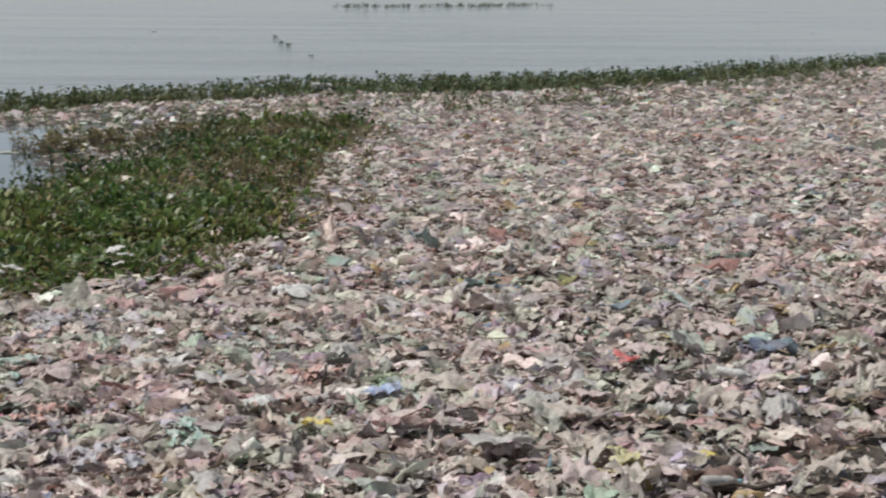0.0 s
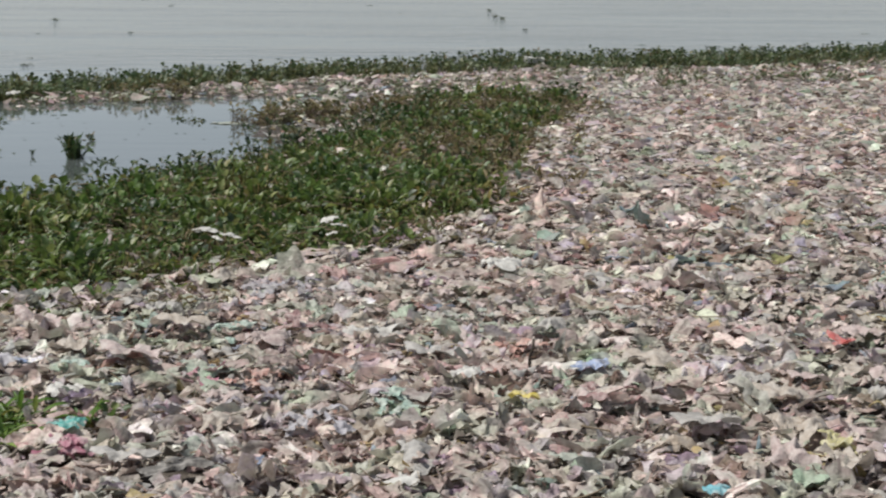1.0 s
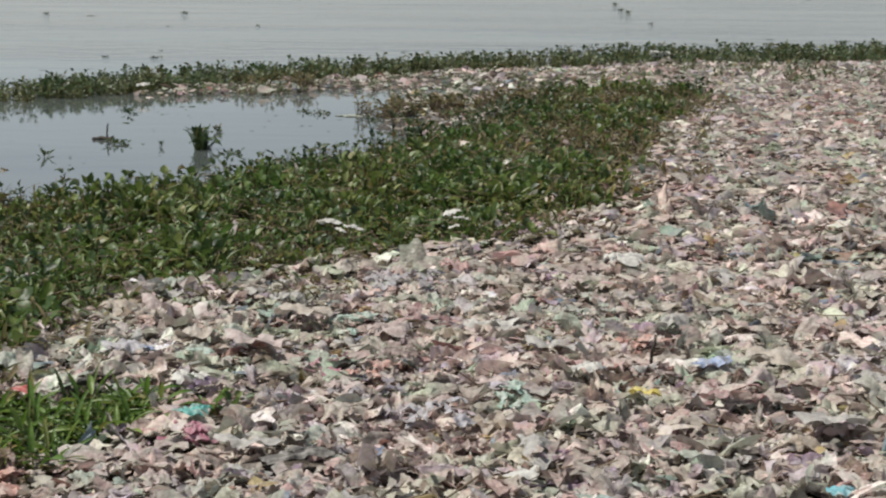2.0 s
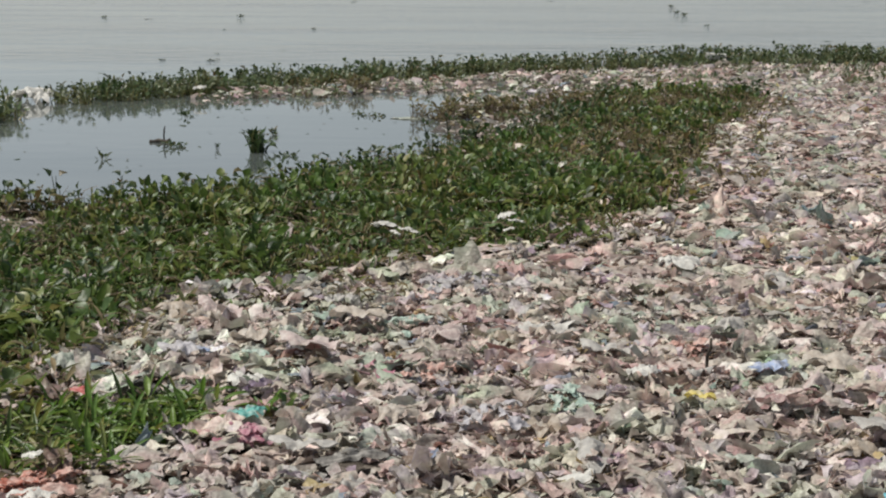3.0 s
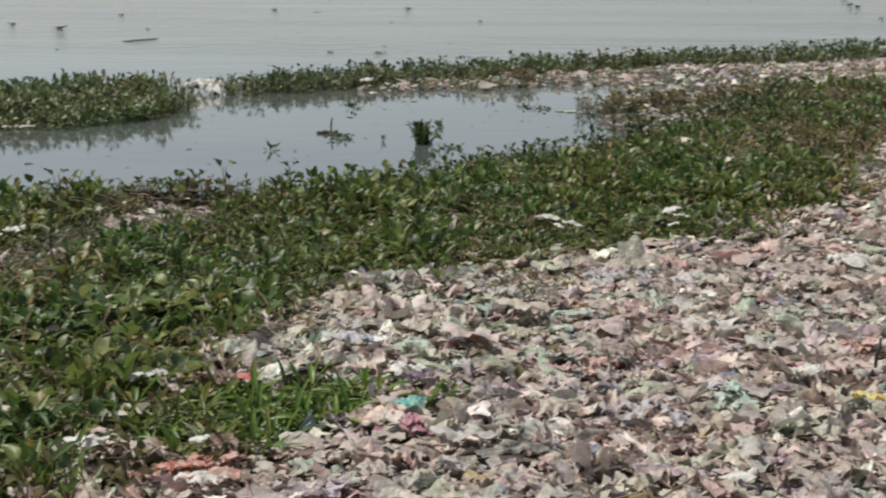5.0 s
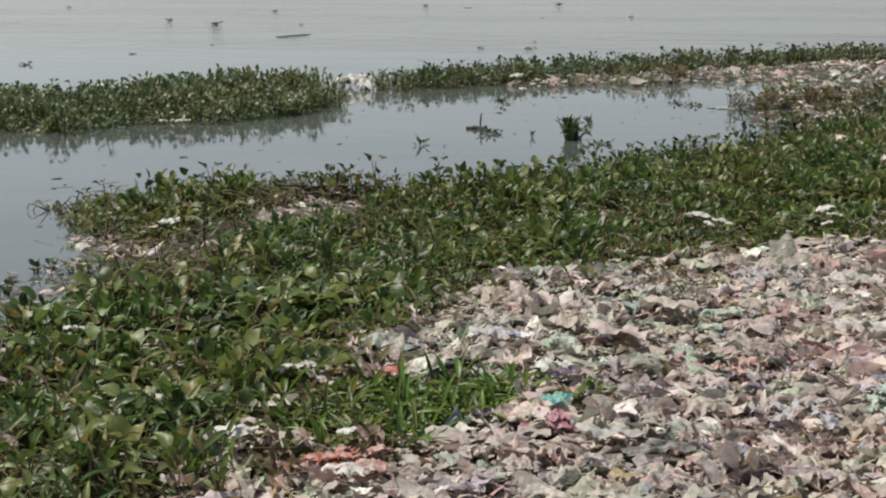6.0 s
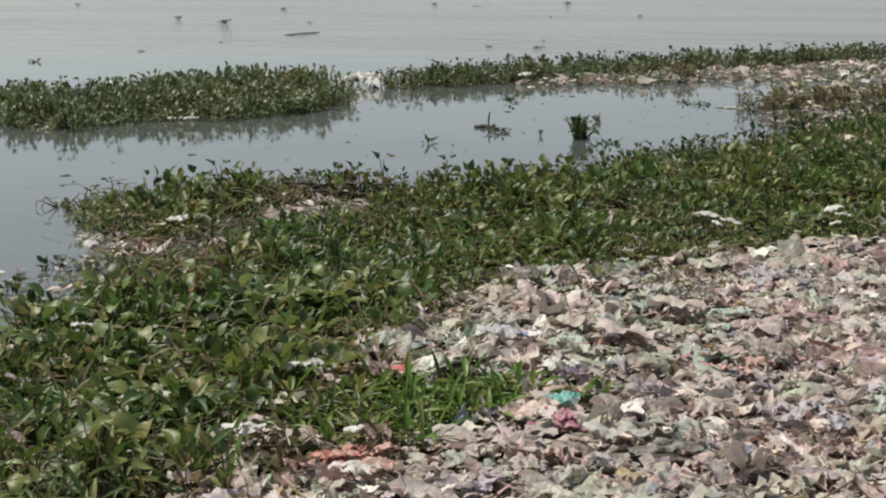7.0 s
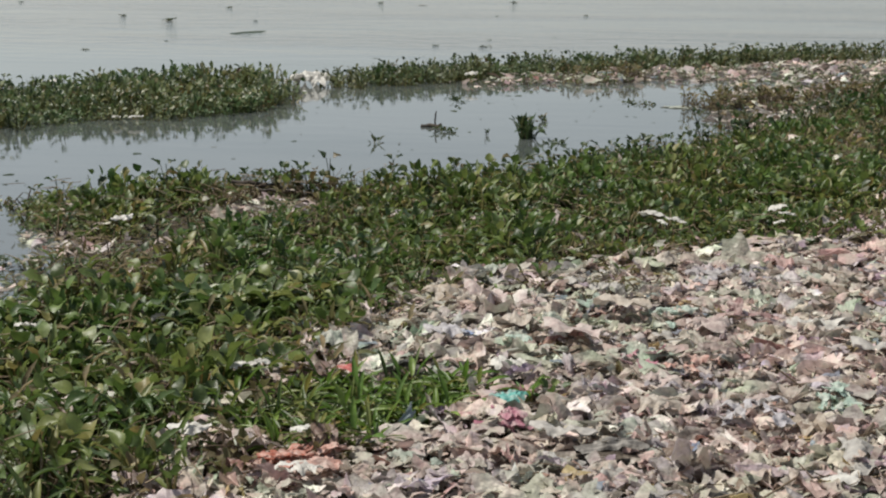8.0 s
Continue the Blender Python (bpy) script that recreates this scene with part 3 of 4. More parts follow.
def plant_mat(name, places, kinds, mats, label, low=0.8, high=1.25, floor=-0.03, shapes=12, detail=0, lumps=0.0, shore=None, rise=1.5):
    k = len(places)
    turn = turns(rng.random(k) * 6.3, np.abs(rng.normal(0, 0.22, k)), rng.random(k) * 6.3)
    lump = 1 + lumps * (relief(places[:, 0], places[:, 1], 1.5, 51) + 0.6 * relief(places[:, 0], places[:, 1], 4.0, 52) - 0.8)
    if shore:   # lower towards the open water in front
        lump = lump * np.clip(0.58 + off_line(shore, places[:, 0], places[:, 1]) / rise, 0, 1)
    size = np.repeat((rng.uniform(low, high, k) * lump)[:, None], 3, 1)
    spots = np.c_[places, np.full(k, floor)]
    made = [plant_shape(kinds[i % len(kinds)], int(rng.integers(6, 10)) if kinds[0] != "tip" else 2 + i % 3, detail) for i in range(shapes)]
    v, t, w = strew(made, spots, turn, size)
    return tagged(mesh_object(name, v, t, mats, w, smooth=True), label, "plants", kind="stuff")


def dryness(x, y):
    """How withered the plants are: the belt's far end, its litter side, and a patch on its water side."""
    a = np.clip((y - 13.0) / 5, 0, 1) * np.clip((x + 2.0) / 1.8, 0, 1) * 0.58 + 0.15 * sparse(x, y)
    b = np.exp(-(((x + 5.0) / 0.62) ** 2 + ((y - 9.8) / 0.8) ** 2)) * 1.5
    c = 0.3 * np.exp(-(((x + 5.4) / 1.1) ** 2 + ((y - 13.0) / 0.7) ** 2))
    e = 0.38 * np.clip(1.2 - off_line(LITTER_SIDE, x, y) / 0.45, 0, 1)
    return np.clip(a + b + c + e + 0.9 * (relief(x, y, 1.1, 31) - 0.5), np.where(y < 9, 0.2, 0.15), 0.96)


belt = scatter(BELT, 74, 0.2)
belt = belt[rng.random(len(belt)) > 0.2 * sparse(belt[:, 0], belt[:, 1])]
low_lying = inside(LOW, belt[:, 0], belt[:, 1]) | inside(LOW_BANK, belt[:, 0], belt[:, 1])
stunted = belt[low_lying]
stunted = stunted[~inside(POCKET, stunted[:, 0], stunted[:, 1]) | (rng.random(len(stunted)) < 0.25)]
belt = belt[~low_lying | (~inside(POCKET, belt[:, 0], belt[:, 1]) & (rng.random(len(belt)) < 0.12))]
away = np.hypot(belt[:, 0], belt[:, 1])
dry = rng.random(len(belt)) < dryness(belt[:, 0], belt[:, 1])
near = away < 7.5
GREEN_LABEL = "dense mat of green water hyacinth floating on the water"
mid = (away >= 10.5) & (away < 14)
plant_mat("water_hyacinth_mat", belt[~dry & ~near & (away < 10.5)], ["broad", "strap", "broad", "long", "tall", "broad", "strap", "long", "broad", "big", "strap", "tall"], [leaf_green, stalk_green], GREEN_LABEL, low=0.7, high=1.15, detail=1, lumps=0.5, shore=WATER_SIDE)
plant_mat("water_hyacinth_mat", belt[~dry & mid], ["broad", "strap", "broad", "long", "tall", "strap"], [leaf_green, stalk_green], GREEN_LABEL, low=0.75, high=1.15, detail=1, lumps=0.6, shore=WATER_SIDE)
plant_mat("water_hyacinth_mat", belt[~dry & (away >= 14)], ["broad", "strap", "broad", "tall"], [leaf_green, stalk_green], GREEN_LABEL, low=0.75, high=1.15, lumps=0.6, shore=WATER_SIDE)
plant_mat("withered_hyacinth_mat", belt[dry & ((away < 14) | (rng.random(len(belt)) < 0.85))], ["dry", "strap", "dry", "strap"], [leaf_dry, straw_mat], "brown withered hyacinth stalks and leaves", low=0.75, high=1.2)
plant_mat("withered_hyacinth_mat", stunted[::2], ["dry", "dry", "strap"], [leaf_dry, straw_mat], "stunted brown hyacinth among plastic scraps", low=0.4, high=0.65)
plant_mat("water_hyacinth_mat", stunted[1::2], ["broad", "dry", "long"], [leaf_olive, stalk_green], "low green hyacinth growing among plastic scraps", low=0.4, high=0.65)
far = scatter(FAR, 46, 0.3)
far = far[relief(far[:, 0], far[:, 1], 1.6, 41) + rng.normal(0, 0.12, len(far)) > np.where(far[:, 0] < -3, 0.1, 0.32)]
far = far[rng.random(len(far)) < np.clip((26 / np.hypot(far[:, 0], far[:, 1])) ** 2.5, 0.12, 1)]
plant_mat("water_hyacinth_mat", far, ["broad", "broad", "tall"], [leaf_hazed, stalk_green], "long strip of green hyacinth along the open water", low=0.72, high=1.12, lumps=0.4, shore=FAR[:14], rise=0.7)
rim = scatter(BELT, 24, 0.9, lambda x, y: ~inside(BELT, x, y) & inside(RAFT, x, y) & (y > 5.6) & (x < 2.4))
plant_mat("withered_hyacinth_mat", rim, ["dry", "dry", "long"], [leaf_dry, straw_mat], "sparse withered plants at the litter's edge", low=0.6, high=1.05, floor=0.01)
isle = scatter(ISLAND, 36, 0.3)
plant_mat("water_hyacinth_mat", isle, ["broad", "broad", "tall"], [leaf_olive, stalk_green], "floating island of green hyacinth in the water", low=0.85, high=1.3, lumps=0.6, shore=ISLAND[:9])
tips = np.concatenate([scatter(FAR, 11, 0.25), scatter(ISLAND, 9, 0.25), belt[(away > 9.5) & (rng.random(len(belt)) < 0.05)],
                       scatter(BELT, 26, 0.1, lambda x, y: (off_line(WATER_SIDE, x, y) < 0.45) & (y > 12.6))])
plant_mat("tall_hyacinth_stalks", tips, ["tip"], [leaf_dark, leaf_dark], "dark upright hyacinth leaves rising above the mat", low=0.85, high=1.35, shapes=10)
PATCHES = [[(-3.05, 5.3), (-2.65, 5.7), (-2.45, 6.25), (-2.5, 6.6), (-2.8, 6.75), (-3.05, 6.4)], [(-5.75, 13.2), (-4.95, 13.3), (-4.9, 13.85), (-5.7, 13.85)], [(-2.7, 22.0), (-1.5, 21.9), (-1.3, 22.9), (-2.6, 22.9)], [(-1.4, 23.6), (0.0, 23.2), (0.2, 24.4), (-1.2, 24.6)], [(-5.2, 25.4), (-3.9, 26.1), (-3.9, 26.5), (-5.2, 25.9)]]
shore = scatter(RAFT, 11, 0.2, lambda x, y: (y > 17.5) & (y < 30) & (x < 1.5) & ~inside(FAR, x, y) & ~inside(BELT, x, y))
plant_mat("withered_hyacinth_mat", shore, ["dry", "broad", "long"], [leaf_olive, straw_mat], "sparse olive plants growing through far litter", low=0.45, high=0.8)
thicket = scatter(THICKET, 22, 1.2)
thicket = thicket[relief(thicket[:, 0] * 0.6, thicket[:, 1], 0.9, 61) + rng.normal(0, 0.12, len(thicket)) > 0.36]
plant_mat("water_hyacinth_mat", thicket, ["broad", "dry", "tall"], [leaf_hazed, straw_mat], "sparse olive plants growing through far litter", low=0.5, high=0.9, lumps=0.6)
for spot in PATCHES:
    plant_mat("withered_hyacinth_mat", scatter(spot, 45, 0.3), ["dry", "tip", "broad"], [leaf_dry, straw_mat], "low patch of withered brown hyacinth on litter", low=0.7, high=1.1)


# ---- single plants close to the camera
def hyacinth(kind, leaves, mats, label):
    root = tagged(new("water_hyacinth" if kind != "long" else "marsh_plant"), label, "plant", "plants along the litter's edge")
    for i in range(leaves):
        (bv, bt), (sv, st) = leaf_geo(detail=2, **leaf_numbers(kind))
        yaw = i * 2.4 + rng.uniform(-0.4, 0.4)
        blade = mesh_object("leaf", rot_z(bv, yaw), bt, [mats[0]], smooth=True, parent=root)
        mesh_object("stalk", rot_z(sv, yaw), st, [mats[1]], smooth=True, parent=blade)
    return root


def plant_out(makers, places, low=0.8, high=1.25, z=0.0, squash=1.0):
    firsts = []
    for i, (x, y) in enumerate(places):
        k = i % len(makers)
        m = pose(float(x), float(y), z, float(rng.normal(0, 6)), float(rng.normal(0, 6)), float(rng.uniform(0, 360))) @ Matrix.Scale(float(rng.uniform(low, high)), 4) @ Matrix.Diagonal((1, 1, squash, 1))
        if len(firsts) <= k:
            firsts.append(makers[k]())
            firsts[k].matrix_basis = m
        else:
            s = copy_thing(firsts[k], Matrix())
            s.matrix_basis = m


GREEN_ONE = "green water hyacinth with rounded glossy leaves, floating"
plant_out([lambda: hyacinth("broad", 7, (leaf_green, stalk_green), GREEN_ONE), lambda: hyacinth("broad", 8, (leaf_green, stalk_green), GREEN_ONE),
           lambda: hyacinth("tall", 6, (leaf_green, stalk_green), GREEN_ONE), lambda: hyacinth("big", 6, (leaf_green, stalk_green), GREEN_ONE),
           lambda: hyacinth("strap", 9, (leaf_green, stalk_green), "green water plant with thin drooping strap leaves"),
           lambda: hyacinth("strap", 8, (leaf_green, straw_mat), "green water plant with thin drooping strap leaves"),
           lambda: hyacinth("long", 8, (leaf_green, stalk_green), "green marsh plant with long narrow arching leaves"),
           lambda: hyacinth("long", 7, (leaf_green, stalk_green), "green marsh plant with long narrow arching leaves")], belt[~dry & near], 0.7, 1.12)
LONG_ONE = "bright green marsh plant with long narrow leaves in litter"
plant_out([lambda: hyacinth("long", 9, (leaf_bright, stalk_green), LONG_ONE), lambda: hyacinth("long", 7, (leaf_bright, stalk_green), LONG_ONE),
           lambda: hyacinth("long", 8, (leaf_green, stalk_green), "green marsh plant rooted among plastic litter")], scatter(TONGUE, 80, 0.12), 0.65, 0.95)


plant_out([lambda: hyacinth("long", 6, (leaf_bright, stalk_green), LONG_ONE), lambda: hyacinth("broad", 5, (leaf_green, stalk_green), "small green water plant rooted in plastic litter")],
          [(-1.66, 7.42), (-1.6, 7.5), (-1.72, 7.48), (-3.0, 9.0), (-2.5, 9.9), (-2.2, 10.2), (-1.75, 10.5)], 0.55, 0.85, 0.05)

# ---------------------------------------------------------------- single pieces of litter
COLOURS = {"beige": (0.50, 0.42, 0.35), "grey": (0.42, 0.40, 0.38), "pale_pink": (0.56, 0.43, 0.41), "white": (0.74, 0.72, 0.68), "tan": (0.40, 0.31, 0.23),
           "grey_green": (0.36, 0.41, 0.34), "yellow": (0.66, 0.52, 0.05), "blue": (0.34, 0.43, 0.66), "red": (0.58, 0.09, 0.08), "teal": (0.06, 0.42, 0.38),
           "magenta": (0.46, 0.14, 0.22), "orange": (0.50, 0.12, 0.06), "lilac": (0.46, 0.44, 0.49), "mint": (0.43, 0.58, 0.50), "purple": (0.27, 0.24, 0.29), "straw_yellow": (0.62, 0.56, 0.24),
           "black": (0.025, 0.022, 0.02), "cyan": (0.10, 0.50, 0.62), "salmon": (0.62, 0.33, 0.27), "maroon": (0.30, 0.15, 0.15)}
paint = {k: make_plain(k + "_plastic", v, dirt=0.66) for k, v in COLOURS.items()}
bags = [bag_shape() for _ in range(10)]
torn = [scrap_shape(7, 0.26) for _ in range(8)]
domes = [drape_shape(12, 10, 0.1) for _ in range(8)]
shape_sets = {"bag": bags, "scrap": torn, "dome": domes}
made_meshes = {}


def lay(name, shape_kind, number, colour, x, y, width, label, group="", category="plastic bag", deep=0.75, high=0.8, turn=None, up=0.03, tip=0.0, z=None):
    """One bag or scrap on the litter; alike ones share a mesh."""
    key = (shape_kind, number, colour)
    if key not in made_meshes:
        v, t, w = shape_sets[shape_kind][number]
        v = v.copy()
        v[:, 2] -= v[:, 2].min()
        ob = mesh_object(name, v, t, [paint[colour]], smooth=True)
        made_meshes[key] = ob.data
    else:
        ob = new(name, made_meshes[key])
    base = float(litter_top(x, y)) + up if z is None else z
    ob.matrix_basis = (pose(x, y, base, tip, 0, float(rng.uniform(0, 360)) if turn is None else turn)
                       @ Matrix.Diagonal((width, width * deep * 1.2, width * high, 1)))
    return tagged(ob, label, category, group)


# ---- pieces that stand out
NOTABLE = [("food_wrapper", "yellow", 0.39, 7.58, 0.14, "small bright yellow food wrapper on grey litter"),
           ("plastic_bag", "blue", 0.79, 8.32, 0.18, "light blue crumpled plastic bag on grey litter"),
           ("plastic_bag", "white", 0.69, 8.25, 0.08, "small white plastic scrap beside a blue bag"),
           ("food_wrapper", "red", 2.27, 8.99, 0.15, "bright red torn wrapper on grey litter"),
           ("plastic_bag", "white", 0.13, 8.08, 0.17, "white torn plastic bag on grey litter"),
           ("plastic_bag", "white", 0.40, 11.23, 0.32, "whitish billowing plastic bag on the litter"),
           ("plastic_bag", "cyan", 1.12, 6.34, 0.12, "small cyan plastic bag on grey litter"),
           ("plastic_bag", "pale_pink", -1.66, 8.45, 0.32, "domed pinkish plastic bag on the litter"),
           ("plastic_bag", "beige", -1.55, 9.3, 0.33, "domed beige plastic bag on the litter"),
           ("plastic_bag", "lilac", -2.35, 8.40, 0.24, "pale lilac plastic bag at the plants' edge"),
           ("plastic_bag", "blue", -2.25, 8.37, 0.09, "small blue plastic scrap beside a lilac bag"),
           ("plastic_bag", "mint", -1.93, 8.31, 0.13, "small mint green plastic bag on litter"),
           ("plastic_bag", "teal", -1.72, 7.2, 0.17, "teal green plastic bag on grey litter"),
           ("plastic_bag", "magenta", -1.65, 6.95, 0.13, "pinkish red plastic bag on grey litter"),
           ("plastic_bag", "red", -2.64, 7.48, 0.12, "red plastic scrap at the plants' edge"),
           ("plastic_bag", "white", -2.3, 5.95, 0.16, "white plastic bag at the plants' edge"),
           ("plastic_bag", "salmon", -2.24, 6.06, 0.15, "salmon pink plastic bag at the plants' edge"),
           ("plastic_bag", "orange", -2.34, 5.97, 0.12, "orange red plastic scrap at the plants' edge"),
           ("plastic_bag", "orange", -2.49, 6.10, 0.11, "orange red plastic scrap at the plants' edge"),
           # Black sheet added to darken the hollow, where shade lies between bags.
           ("plastic_bag", "black", -1.15, 6.74, 0.27, "flat black sheet standing in for shade in a hollow"),
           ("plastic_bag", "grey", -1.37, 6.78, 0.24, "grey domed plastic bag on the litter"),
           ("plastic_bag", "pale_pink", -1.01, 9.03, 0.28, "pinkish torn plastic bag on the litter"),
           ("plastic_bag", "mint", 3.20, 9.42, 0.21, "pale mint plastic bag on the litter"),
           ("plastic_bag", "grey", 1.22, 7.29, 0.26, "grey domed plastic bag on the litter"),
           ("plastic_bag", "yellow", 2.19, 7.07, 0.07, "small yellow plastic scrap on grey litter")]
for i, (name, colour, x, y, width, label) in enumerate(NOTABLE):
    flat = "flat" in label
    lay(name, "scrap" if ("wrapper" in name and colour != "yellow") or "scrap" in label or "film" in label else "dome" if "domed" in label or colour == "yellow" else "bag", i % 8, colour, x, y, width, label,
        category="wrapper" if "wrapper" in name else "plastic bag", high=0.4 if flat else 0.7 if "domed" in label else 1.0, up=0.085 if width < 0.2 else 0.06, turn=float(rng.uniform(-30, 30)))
for x, y, w in ((6.7, 23.3, 0.5), (7.0, 23.1, 0.4), (7.4, 22.5, 0.5), (7.7, 22.2, 0.35)):
    lay("plastic_bag", "bag", 3, "orange", x, y, w, "faded orange plastic bag on distant litter", "orange bags", deep=0.5, high=0.35)

# ---- places where scraps of one colour lie together
for colour, x, y, spread, many, label in (("purple", -1.0, 10.5, 0.24, 12, "purplish grey"), ("lilac", -1.1, 10.3, 0.2, 8, "pale lilac"), ("salmon", -1.0, 8.22, 0.13, 7, "faded red"),
                                          ("magenta", -1.25, 8.25, 0.12, 6, "faded pink"), ("mint", -1.28, 9.2, 0.14, 7, "pale mint green"), ("purple", -0.98, 7.8, 0.14, 7, "dull purple"),
                                          ("maroon", 0.74, 7.75, 0.17, 16, "dark reddish"), ("salmon", 0.37, 8.9, 0.15, 8, "faded red"), ("mint", -0.2, 7.6, 0.12, 7, "pale mint green"),
                                          ("straw_yellow", 1.82, 6.98, 0.1, 10, "pale yellow"), ("pale_pink", -0.03, 10.45, 0.15, 7, "pale pink"), ("magenta", -1.68, 6.98, 0.1, 5, "pinkish red"), ("orange", -2.43, 6.2, 0.07, 6, "orange red"), ("salmon", -2.3, 6.28, 0.06, 4, "salmon pink"),
                                          ("grey_green", 0.22, 9.7, 0.15, 8, "yellowish green"), ("maroon", -0.75, 9.5, 0.12, 6, "dark reddish"), ("lilac", -0.6, 7.3, 0.16, 8, "pale lilac")):
    for i in range(many):
        a, r = rng.random() * 6.3, spread * math.sqrt(rng.random()) * 1.4
        lay("plastic_scrap", "scrap" if i % 3 else "dome", int(rng.integers(0, 8)), colour, x + r * math.cos(a), y + r * math.sin(a), float(rng.uniform(0.05, 0.13)),
            label + " plastic scrap among grey litter", label + " scraps", "plastic scrap", high=1.0, up=float(rng.uniform(0.03, 0.08)), tip=float(rng.normal(0, 18)))

# ---- the many bags nearest the camera
PLAIN = [("beige", 0.30), ("grey", 0.24), ("pale_pink", 0.17), ("white", 0.04), ("tan", 0.08), ("grey_green", 0.07), ("lilac", 0.03)]
spots = scatter(RAFT, 7.5, 0.1, lambda x, y: (np.hypot(x, y) < 11.0) & (np.abs(x) < 0.2 + 0.46 * y) & (y > 5.6) & ~inside(BELT, x, y) & ~inside(TONGUE, x, y))
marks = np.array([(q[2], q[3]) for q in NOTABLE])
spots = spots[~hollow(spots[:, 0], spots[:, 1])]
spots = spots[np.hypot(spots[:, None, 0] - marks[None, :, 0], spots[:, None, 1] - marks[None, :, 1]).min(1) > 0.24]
for x, y in spots[:295]:
    colour = PLAIN[int(rng.choice(len(PLAIN), p=np.array([q for _, q in PLAIN]) / sum(q for _, q in PLAIN)))][0]
    lay("plastic_bag", "dome" if rng.random() < 0.5 else "bag", int(rng.integers(0, 8)), colour, float(x), float(y), float(np.clip(rng.normal(0.18, 0.05), 0.1, 0.32)),
        "crumpled %s plastic bag lying on floating litter" % colour.replace("_", " "), "bags on the litter", high=float(rng.uniform(0.6, 1.3)), up=float(rng.uniform(0.0, 0.04)))


# ---- bags farther out
q = scatter(RAFT, 1.7, 0.2, lambda x, y: ON(11, 24)(x, y) & THIN(x, y))
size = np.clip(rng.normal(0.24, 0.07, len(q)), 0.12, 0.42)
v, t, w = strew([bag_shape(7) for _ in range(8)], np.c_[q, litter_top(q[:, 0], q[:, 1]) + rng.uniform(0, 0.03, len(q))],
                turns(rng.random(len(q)) * 6.3, np.abs(rng.normal(0, 0.12, len(q))), np.zeros(len(q))), np.stack([size, size * 0.9, size * rng.uniform(0.6, 1.3, len(q))], 1))
tagged(mesh_object("plastic_bags", v, t, [film], smooth=True), "many faded plastic bags lying on floating litter", "plastic bags", kind="stuff")

# ---- white scraps among the plants
for x, y, w, z in ((-1.80, 12.07, 0.2, 0.24), (-1.67, 11.8, 0.11, 0.24), (-1.57, 11.85, 0.18, 0.24), (-0.90, 12.64, 0.17, 0.24), (-0.81, 12.4, 0.12, 0.24), (-0.83, 12.03, 0.11, 0.24),
                   (-4.53, 7.64, 0.13, 0.24), (-3.12, 7.25, 0.1, 0.22), (-3.04, 7.34, 0.1, 0.22), (-2.9, 6.2, 0.17, 0.22), (-2.46, 6.4, 0.11, 0.2),
                   (-5.64, 11.0, 0.15, 0.22), (-9.45, 18.35, 0.14, 0.1), (-9.2, 18.4, 0.18, 0.1), (-11.8, 21.0, 0.2, 0.26), (-6.5, 24.6, 0.2, 0.2)):
    lay("plastic_scrap", "bag", int(rng.integers(0, 8)), "white", x, y, w * 0.9, "white plastic scrap caught on hyacinth leaves", "white scraps in the plants", "plastic scrap", z=z - 0.02, high=0.9, tip=14)
for x, y, w in ((-9.2, 23.9, 0.34), (-9.0, 23.85, 0.42), (-8.78, 23.8, 0.3), (-8.95, 24.3, 0.34), (-9.25, 24.4, 0.26)):
    lay("plastic_sheet", "dome", 2, "white", x, y, w, "white plastic sheet floating between hyacinth strips", "white sheets", "plastic sheet", z=0.0, high=1.1)
lay("plastic_sheet", "bag", 5, "grey_green", -2.9, 22.2, 0.65, "thin grey green plastic sheet floating flat", category="plastic sheet", z=0.0, high=0.1, deep=0.4, turn=10)


# ---- solid bits
def tube(path, radii, sides=7):
    """Vertices and triangles of a tapered rod along a path, closed at both ends."""
    path = [Vector(p) for p in path]
    v, t = [], []
    for i, p in enumerate(path):
        d = (path[min(i + 1, len(path) - 1)] - path[max(i - 1, 0)]).normalized()
        a = d.orthogonal().normalized()
        c = d.cross(a)
        for j in range(sides):
            w = 2 * math.pi * j / sides
            v.append(p + (a * math.cos(w) + c * math.sin(w)) * radii[i])
    for i in range(len(path) - 1):
        for j in range(sides):
            p, q = i * sides + j, i * sides + (j + 1) % sides
            t += [(p, q, q + sides), (p, q + sides, p + sides)]
    for ring, flip in ((0, True), (len(path) - 1, False)):
        v.append(path[ring])
        for j in range(sides):
            p, q = ring * sides + j, ring * sides + (j + 1) % sides
            t.append((q, p, len(v) - 1) if flip else (p, q, len(v) - 1))
    return np.array([tuple(p) for p in v]), np.array(t)


def stick(x, y, z, length, thick, lean, turn, label):
    path = [(0.012 * math.sin(3 * k), 0.01 * math.cos(4 * k), length * k / 5) for k in range(6)]
    v, t = tube(path, [thick * (1.1 - 0.1 * k + 0.12 * math.sin(5 * k)) for k in range(6)])
    ob = mesh_object("stick", v, t, [stick_mat], smooth=True)
    ob.matrix_basis = pose(x, y, z, lean, 0, turn)
    return tagged(ob, label, "stick")


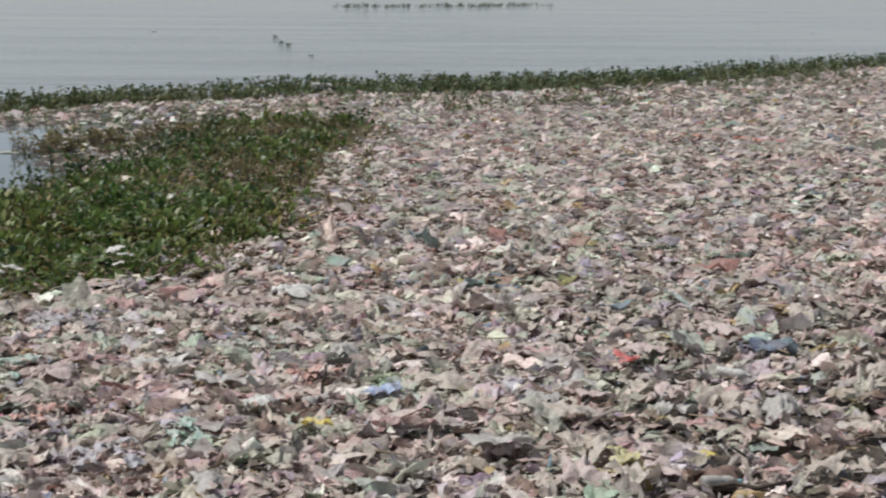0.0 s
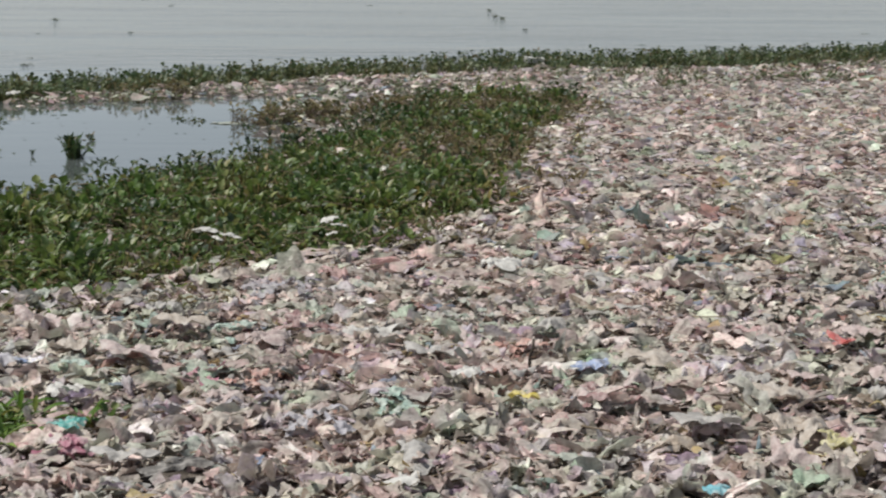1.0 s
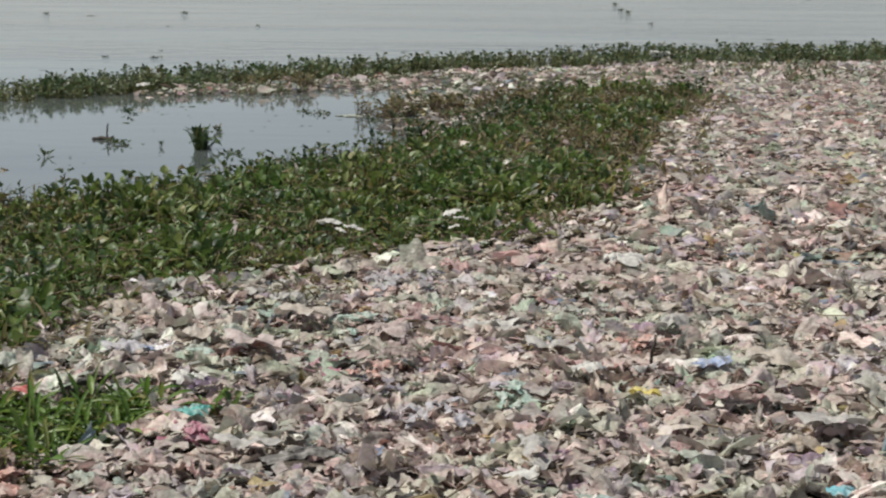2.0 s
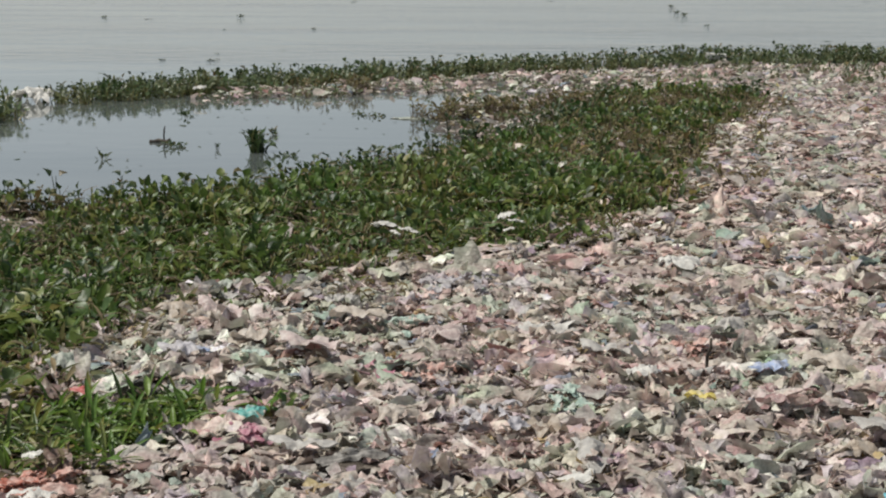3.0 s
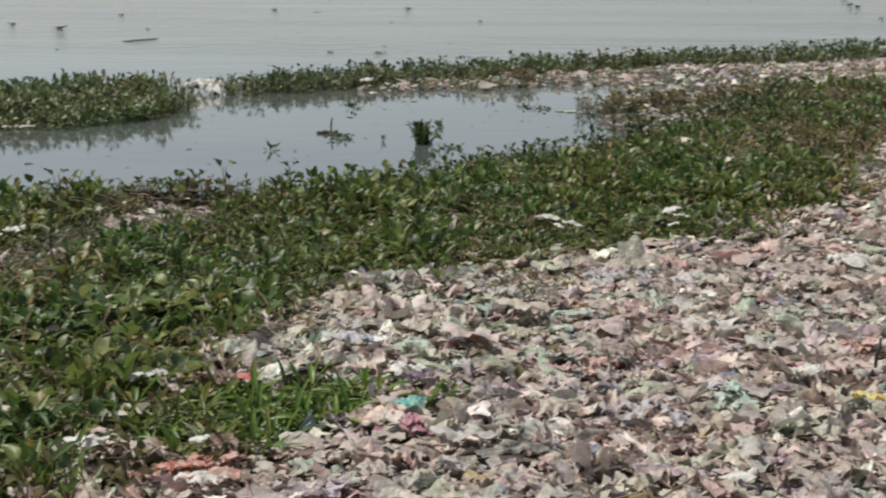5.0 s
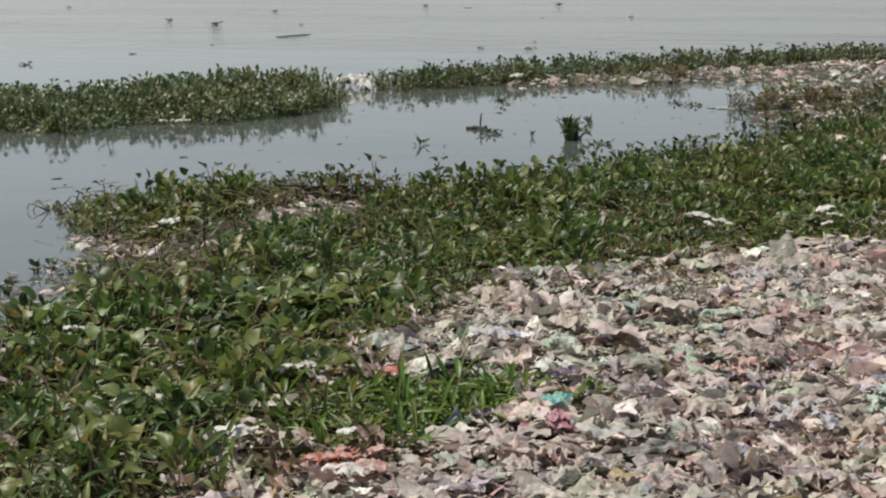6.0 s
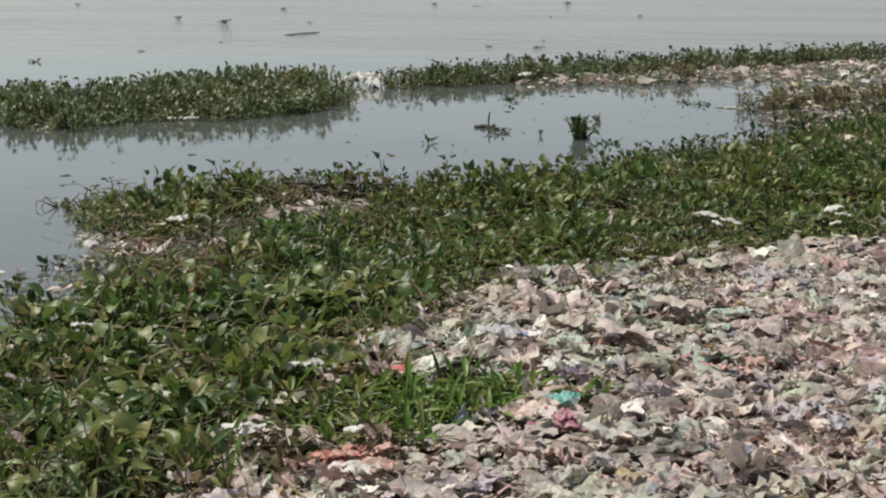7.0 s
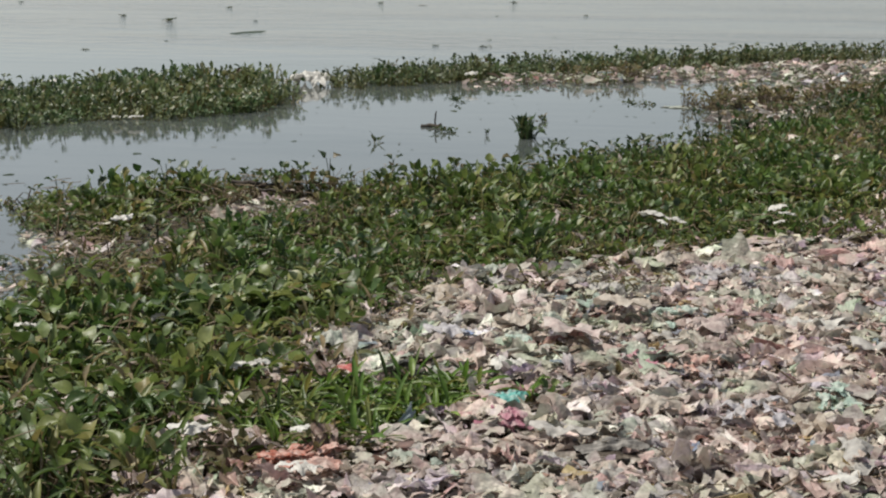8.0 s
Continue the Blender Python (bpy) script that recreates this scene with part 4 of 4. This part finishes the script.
stick(0.45, 8.35, 0.07, 0.24, 0.011, 8, 60, "short dark stick standing upright in litter")
stick(-5.35, 13.45, 0.10, 0.42, 0.03, 84, -75, "weathered brown wood piece lying among hyacinth")
stick(-5.43, 19.1, 0.0, 0.26, 0.04, 88, -80, "dark waterlogged branch floating in still water")
stick(-5.53, 19.12, 0.0, 0.2, 0.012, 12, 40, "thin twig standing out of still water")
stick(-5.2, 13.35, 0.07, 0.3, 0.018, 86, -80, "dark wet branch lying on plastic scraps")
stick(1.9, 6.75, 0.1, 0.5, 0.012, 82, 60, "dark wet branch lying on grey litter")
stick(-2.6, 7.95, 0.10, 0.4, 0.012, 80, 70, "dark wet branch lying on grey litter")
stick(-1.9, 8.1, 0.11, 0.35, 0.01, 83, 110, "thin dark branch lying on grey litter")


def bottle(x, y, size, turn, body_mat, cap_mat, label):
    root = tagged(new("plastic_bottle"), label, "bottle")
    s = [0, 0.02, 0.1, 0.45, 0.5, 0.55, 0.72, 0.84, 0.88, 0.9, 0.96]
    r = [0.10, 0.135, 0.14, 0.14, 0.128, 0.14, 0.138, 0.08, 0.05, 0.05, 0.05]
    v, t = tube([(q, 0, 0) for q in s], r, 14)
    mesh_object("body", v * size, t, [body_mat], smooth=True, parent=root)
    v, t = tube([(q, 0, 0) for q in (0.94, 0.945, 1.0, 1.003)], [0.056, 0.062, 0.06, 0.05], 14)
    mesh_object("cap", v * size, t, [cap_mat], smooth=True, parent=root)
    root.matrix_basis = pose(x, y, float(litter_top(x, y)) + 0.07, 0, 6, turn)
    return root


bottle(2.72, 8.73, 0.2, -20, paint["white"], paint["beige"], "white plastic bottle lying on grey litter")
bottle(2.05, 6.72, 0.2, 15, paint["grey"], paint["cyan"], "dirty grey plastic bottle with a blue cap")


def foam_block(x, y, z, dims, turn, label):
    bm = bmesh.new()
    bmesh.ops.create_cube(bm, size=1)
    bmesh.ops.scale(bm, vec=dims, verts=bm.verts)
    bmesh.ops.bevel(bm, geom=list(bm.edges), offset=min(dims) * 0.18, segments=2, affect="EDGES")
    for v in bm.verts:
        v.co += Vector(rng.normal(0, min(dims) * 0.05, 3))
    me = bpy.data.meshes.new("foam_block")
    bm.to_mesh(me)
    bm.free()
    me.materials.append(paint["white"])
    ob = new("foam_block", me)
    ob.matrix_basis = pose(x, y, z, 5, 4, turn)
    return tagged(ob, label, "foam block")


foam_block(1.83, 33.0, 0.2, (0.42, 0.2, 0.09), 10, "white foam board lying on far hyacinth")
foam_block(4.78, 14.24, 0.16, (0.16, 0.12, 0.12), 25, "white foam block on grey litter")


def netting(x, y, width, mat, label):
    """A loose tangle of cord."""
    vs, ts, base = [], [], 0
    for _ in range(30):
        a, c = rng.uniform(0, 6.3), rng.uniform(-0.3, 0.3, 2)
        path = [(c[0] + 0.35 * math.cos(a + k * 0.5) * (0.4 + 0.1 * k), c[1] + 0.3 * math.sin(a + k * 0.7) * 0.7, 0.06 + 0.12 * abs(math.sin(a + k * 0.8))) for k in range(7)]
        v, t = tube(np.array(path) * width, [0.0055] * 7, 5)
        vs.append(v), ts.append(t + base)
        base += len(v)
    ob = mesh_object("netting", np.concatenate(vs), np.concatenate(ts), [mat], smooth=True)
    ob.matrix_basis = pose(x, y, float(litter_top(x, y)) + 0.03, 0, 0, 20)
    return tagged(ob, label, "netting")


netting(-2.44, 6.24, 0.24, paint["orange"], "tangled orange cord netting at the plants' edge")
netting(-2.52, 6.16, 0.18, paint["salmon"], "tangled faded red cord at the plants' edge")

# ---------------------------------------------------------------- plants and bits in the open water
SPRIG = "small dark green hyacinth floating alone in the water"
DRIFT = "low clump of dark water plants drifting far out"
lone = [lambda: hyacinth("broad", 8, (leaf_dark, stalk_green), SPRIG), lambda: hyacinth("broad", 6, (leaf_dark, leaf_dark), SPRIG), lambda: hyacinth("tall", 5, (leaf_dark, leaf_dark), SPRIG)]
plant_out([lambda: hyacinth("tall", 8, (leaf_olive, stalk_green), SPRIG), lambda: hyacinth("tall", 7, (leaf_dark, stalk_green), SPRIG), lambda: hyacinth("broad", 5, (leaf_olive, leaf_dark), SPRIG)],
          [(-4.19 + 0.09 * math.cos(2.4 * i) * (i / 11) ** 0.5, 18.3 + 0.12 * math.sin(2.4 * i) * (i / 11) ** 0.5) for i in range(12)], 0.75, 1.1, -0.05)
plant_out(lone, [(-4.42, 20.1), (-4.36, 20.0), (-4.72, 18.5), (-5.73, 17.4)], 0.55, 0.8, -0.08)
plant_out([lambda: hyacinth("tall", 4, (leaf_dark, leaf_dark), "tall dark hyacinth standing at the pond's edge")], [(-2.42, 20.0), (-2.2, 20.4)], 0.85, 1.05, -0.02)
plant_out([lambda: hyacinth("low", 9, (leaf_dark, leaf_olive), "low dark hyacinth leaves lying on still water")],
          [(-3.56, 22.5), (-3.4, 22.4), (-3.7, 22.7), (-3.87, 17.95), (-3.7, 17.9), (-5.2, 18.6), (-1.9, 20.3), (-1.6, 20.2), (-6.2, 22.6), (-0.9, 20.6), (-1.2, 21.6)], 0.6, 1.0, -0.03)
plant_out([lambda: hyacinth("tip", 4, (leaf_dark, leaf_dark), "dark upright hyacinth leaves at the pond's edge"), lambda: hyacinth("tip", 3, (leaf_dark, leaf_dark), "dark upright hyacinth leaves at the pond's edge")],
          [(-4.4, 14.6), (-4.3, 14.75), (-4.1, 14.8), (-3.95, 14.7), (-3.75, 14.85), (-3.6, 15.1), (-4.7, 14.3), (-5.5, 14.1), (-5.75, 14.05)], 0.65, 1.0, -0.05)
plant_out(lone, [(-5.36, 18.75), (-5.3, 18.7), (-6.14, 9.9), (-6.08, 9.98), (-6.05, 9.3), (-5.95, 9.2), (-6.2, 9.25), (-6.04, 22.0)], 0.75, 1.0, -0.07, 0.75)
for x, y, w in ((-19.8, 41.9, 0.48), (-21.6, 50.3, 0.26), (-17.8, 54.8, 0.32), (-8.6, 33.5, 0.3), (-9.7, 33.6, 0.22), (-17.4, 42.3, 0.18), (-17.0, 27.5, 0.34), (-22.3, 44.0, 0.36), (-16.4, 30.6, 0.2),
                (-13.3, 56.0, 0.34), (1.9, 61.2, 0.4), (1.3, 39.1, 0.42), (2.5, 50.8, 0.22), (-9.1, 47.5, 0.2), (1.86, 67.5, 0.34), (2.1, 59.1, 0.36), (-30.7, 52.7, 0.24)):
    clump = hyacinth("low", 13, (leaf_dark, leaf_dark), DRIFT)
    clump.matrix_basis = pose(x, y, -0.02, 0, 0, float(rng.uniform(0, 360))) @ Matrix.Diagonal((w / 0.3, w / 0.3, w / 0.55, 1))
POND = [(-7.5, 12.8), (-4.9, 14.2), (-2.6, 18.5), (-2.6, 20), (-3.4, 23.8), (-7.8, 22.7), (-7.7, 18.8), (-9, 16.8), (-11, 16.5), (-8.5, 12)]
OPEN = [(-30, 30), (-12, 28), (0, 36), (10, 42), (30, 60), (35, 95), (-45, 95)]


def floating(poly, per_m2, mid, label):
    q = scatter(poly, per_m2, 0.3)
    k = len(q)
    size = mid * np.exp(rng.normal(0, 0.6, k))
    dims = np.stack([size, size * rng.uniform(0.3, 0.9, k), size * 0.12], 1)
    v, t, w = strew([scrap_shape(2, 0.15) for _ in range(6)], np.c_[q, np.full(k, 0.005)], turns(rng.random(k) * 6.3, np.zeros(k), rng.random(k)), dims)
    tagged(mesh_object("floating_debris", v, t, [leaf_dark], smooth=True), label, "debris", kind="stuff")


floating(POND, 1.6, 0.045, "small dark bits of plant floating on still water")
haze_strip = scatter([(10, 143), (22, 149), (32, 160), (31, 168), (20, 156), (9, 148)], 1.1, 2.5)
plant_mat("water_hyacinth_mat", haze_strip, ["broad", "tall"], [leaf_olive, leaf_dark], "thin distant strip of hyacinth adrift on the lake", low=0.7, high=1.3)
floating(OPEN, 0.025, 0.17, "dark bits of plant drifting on open water")
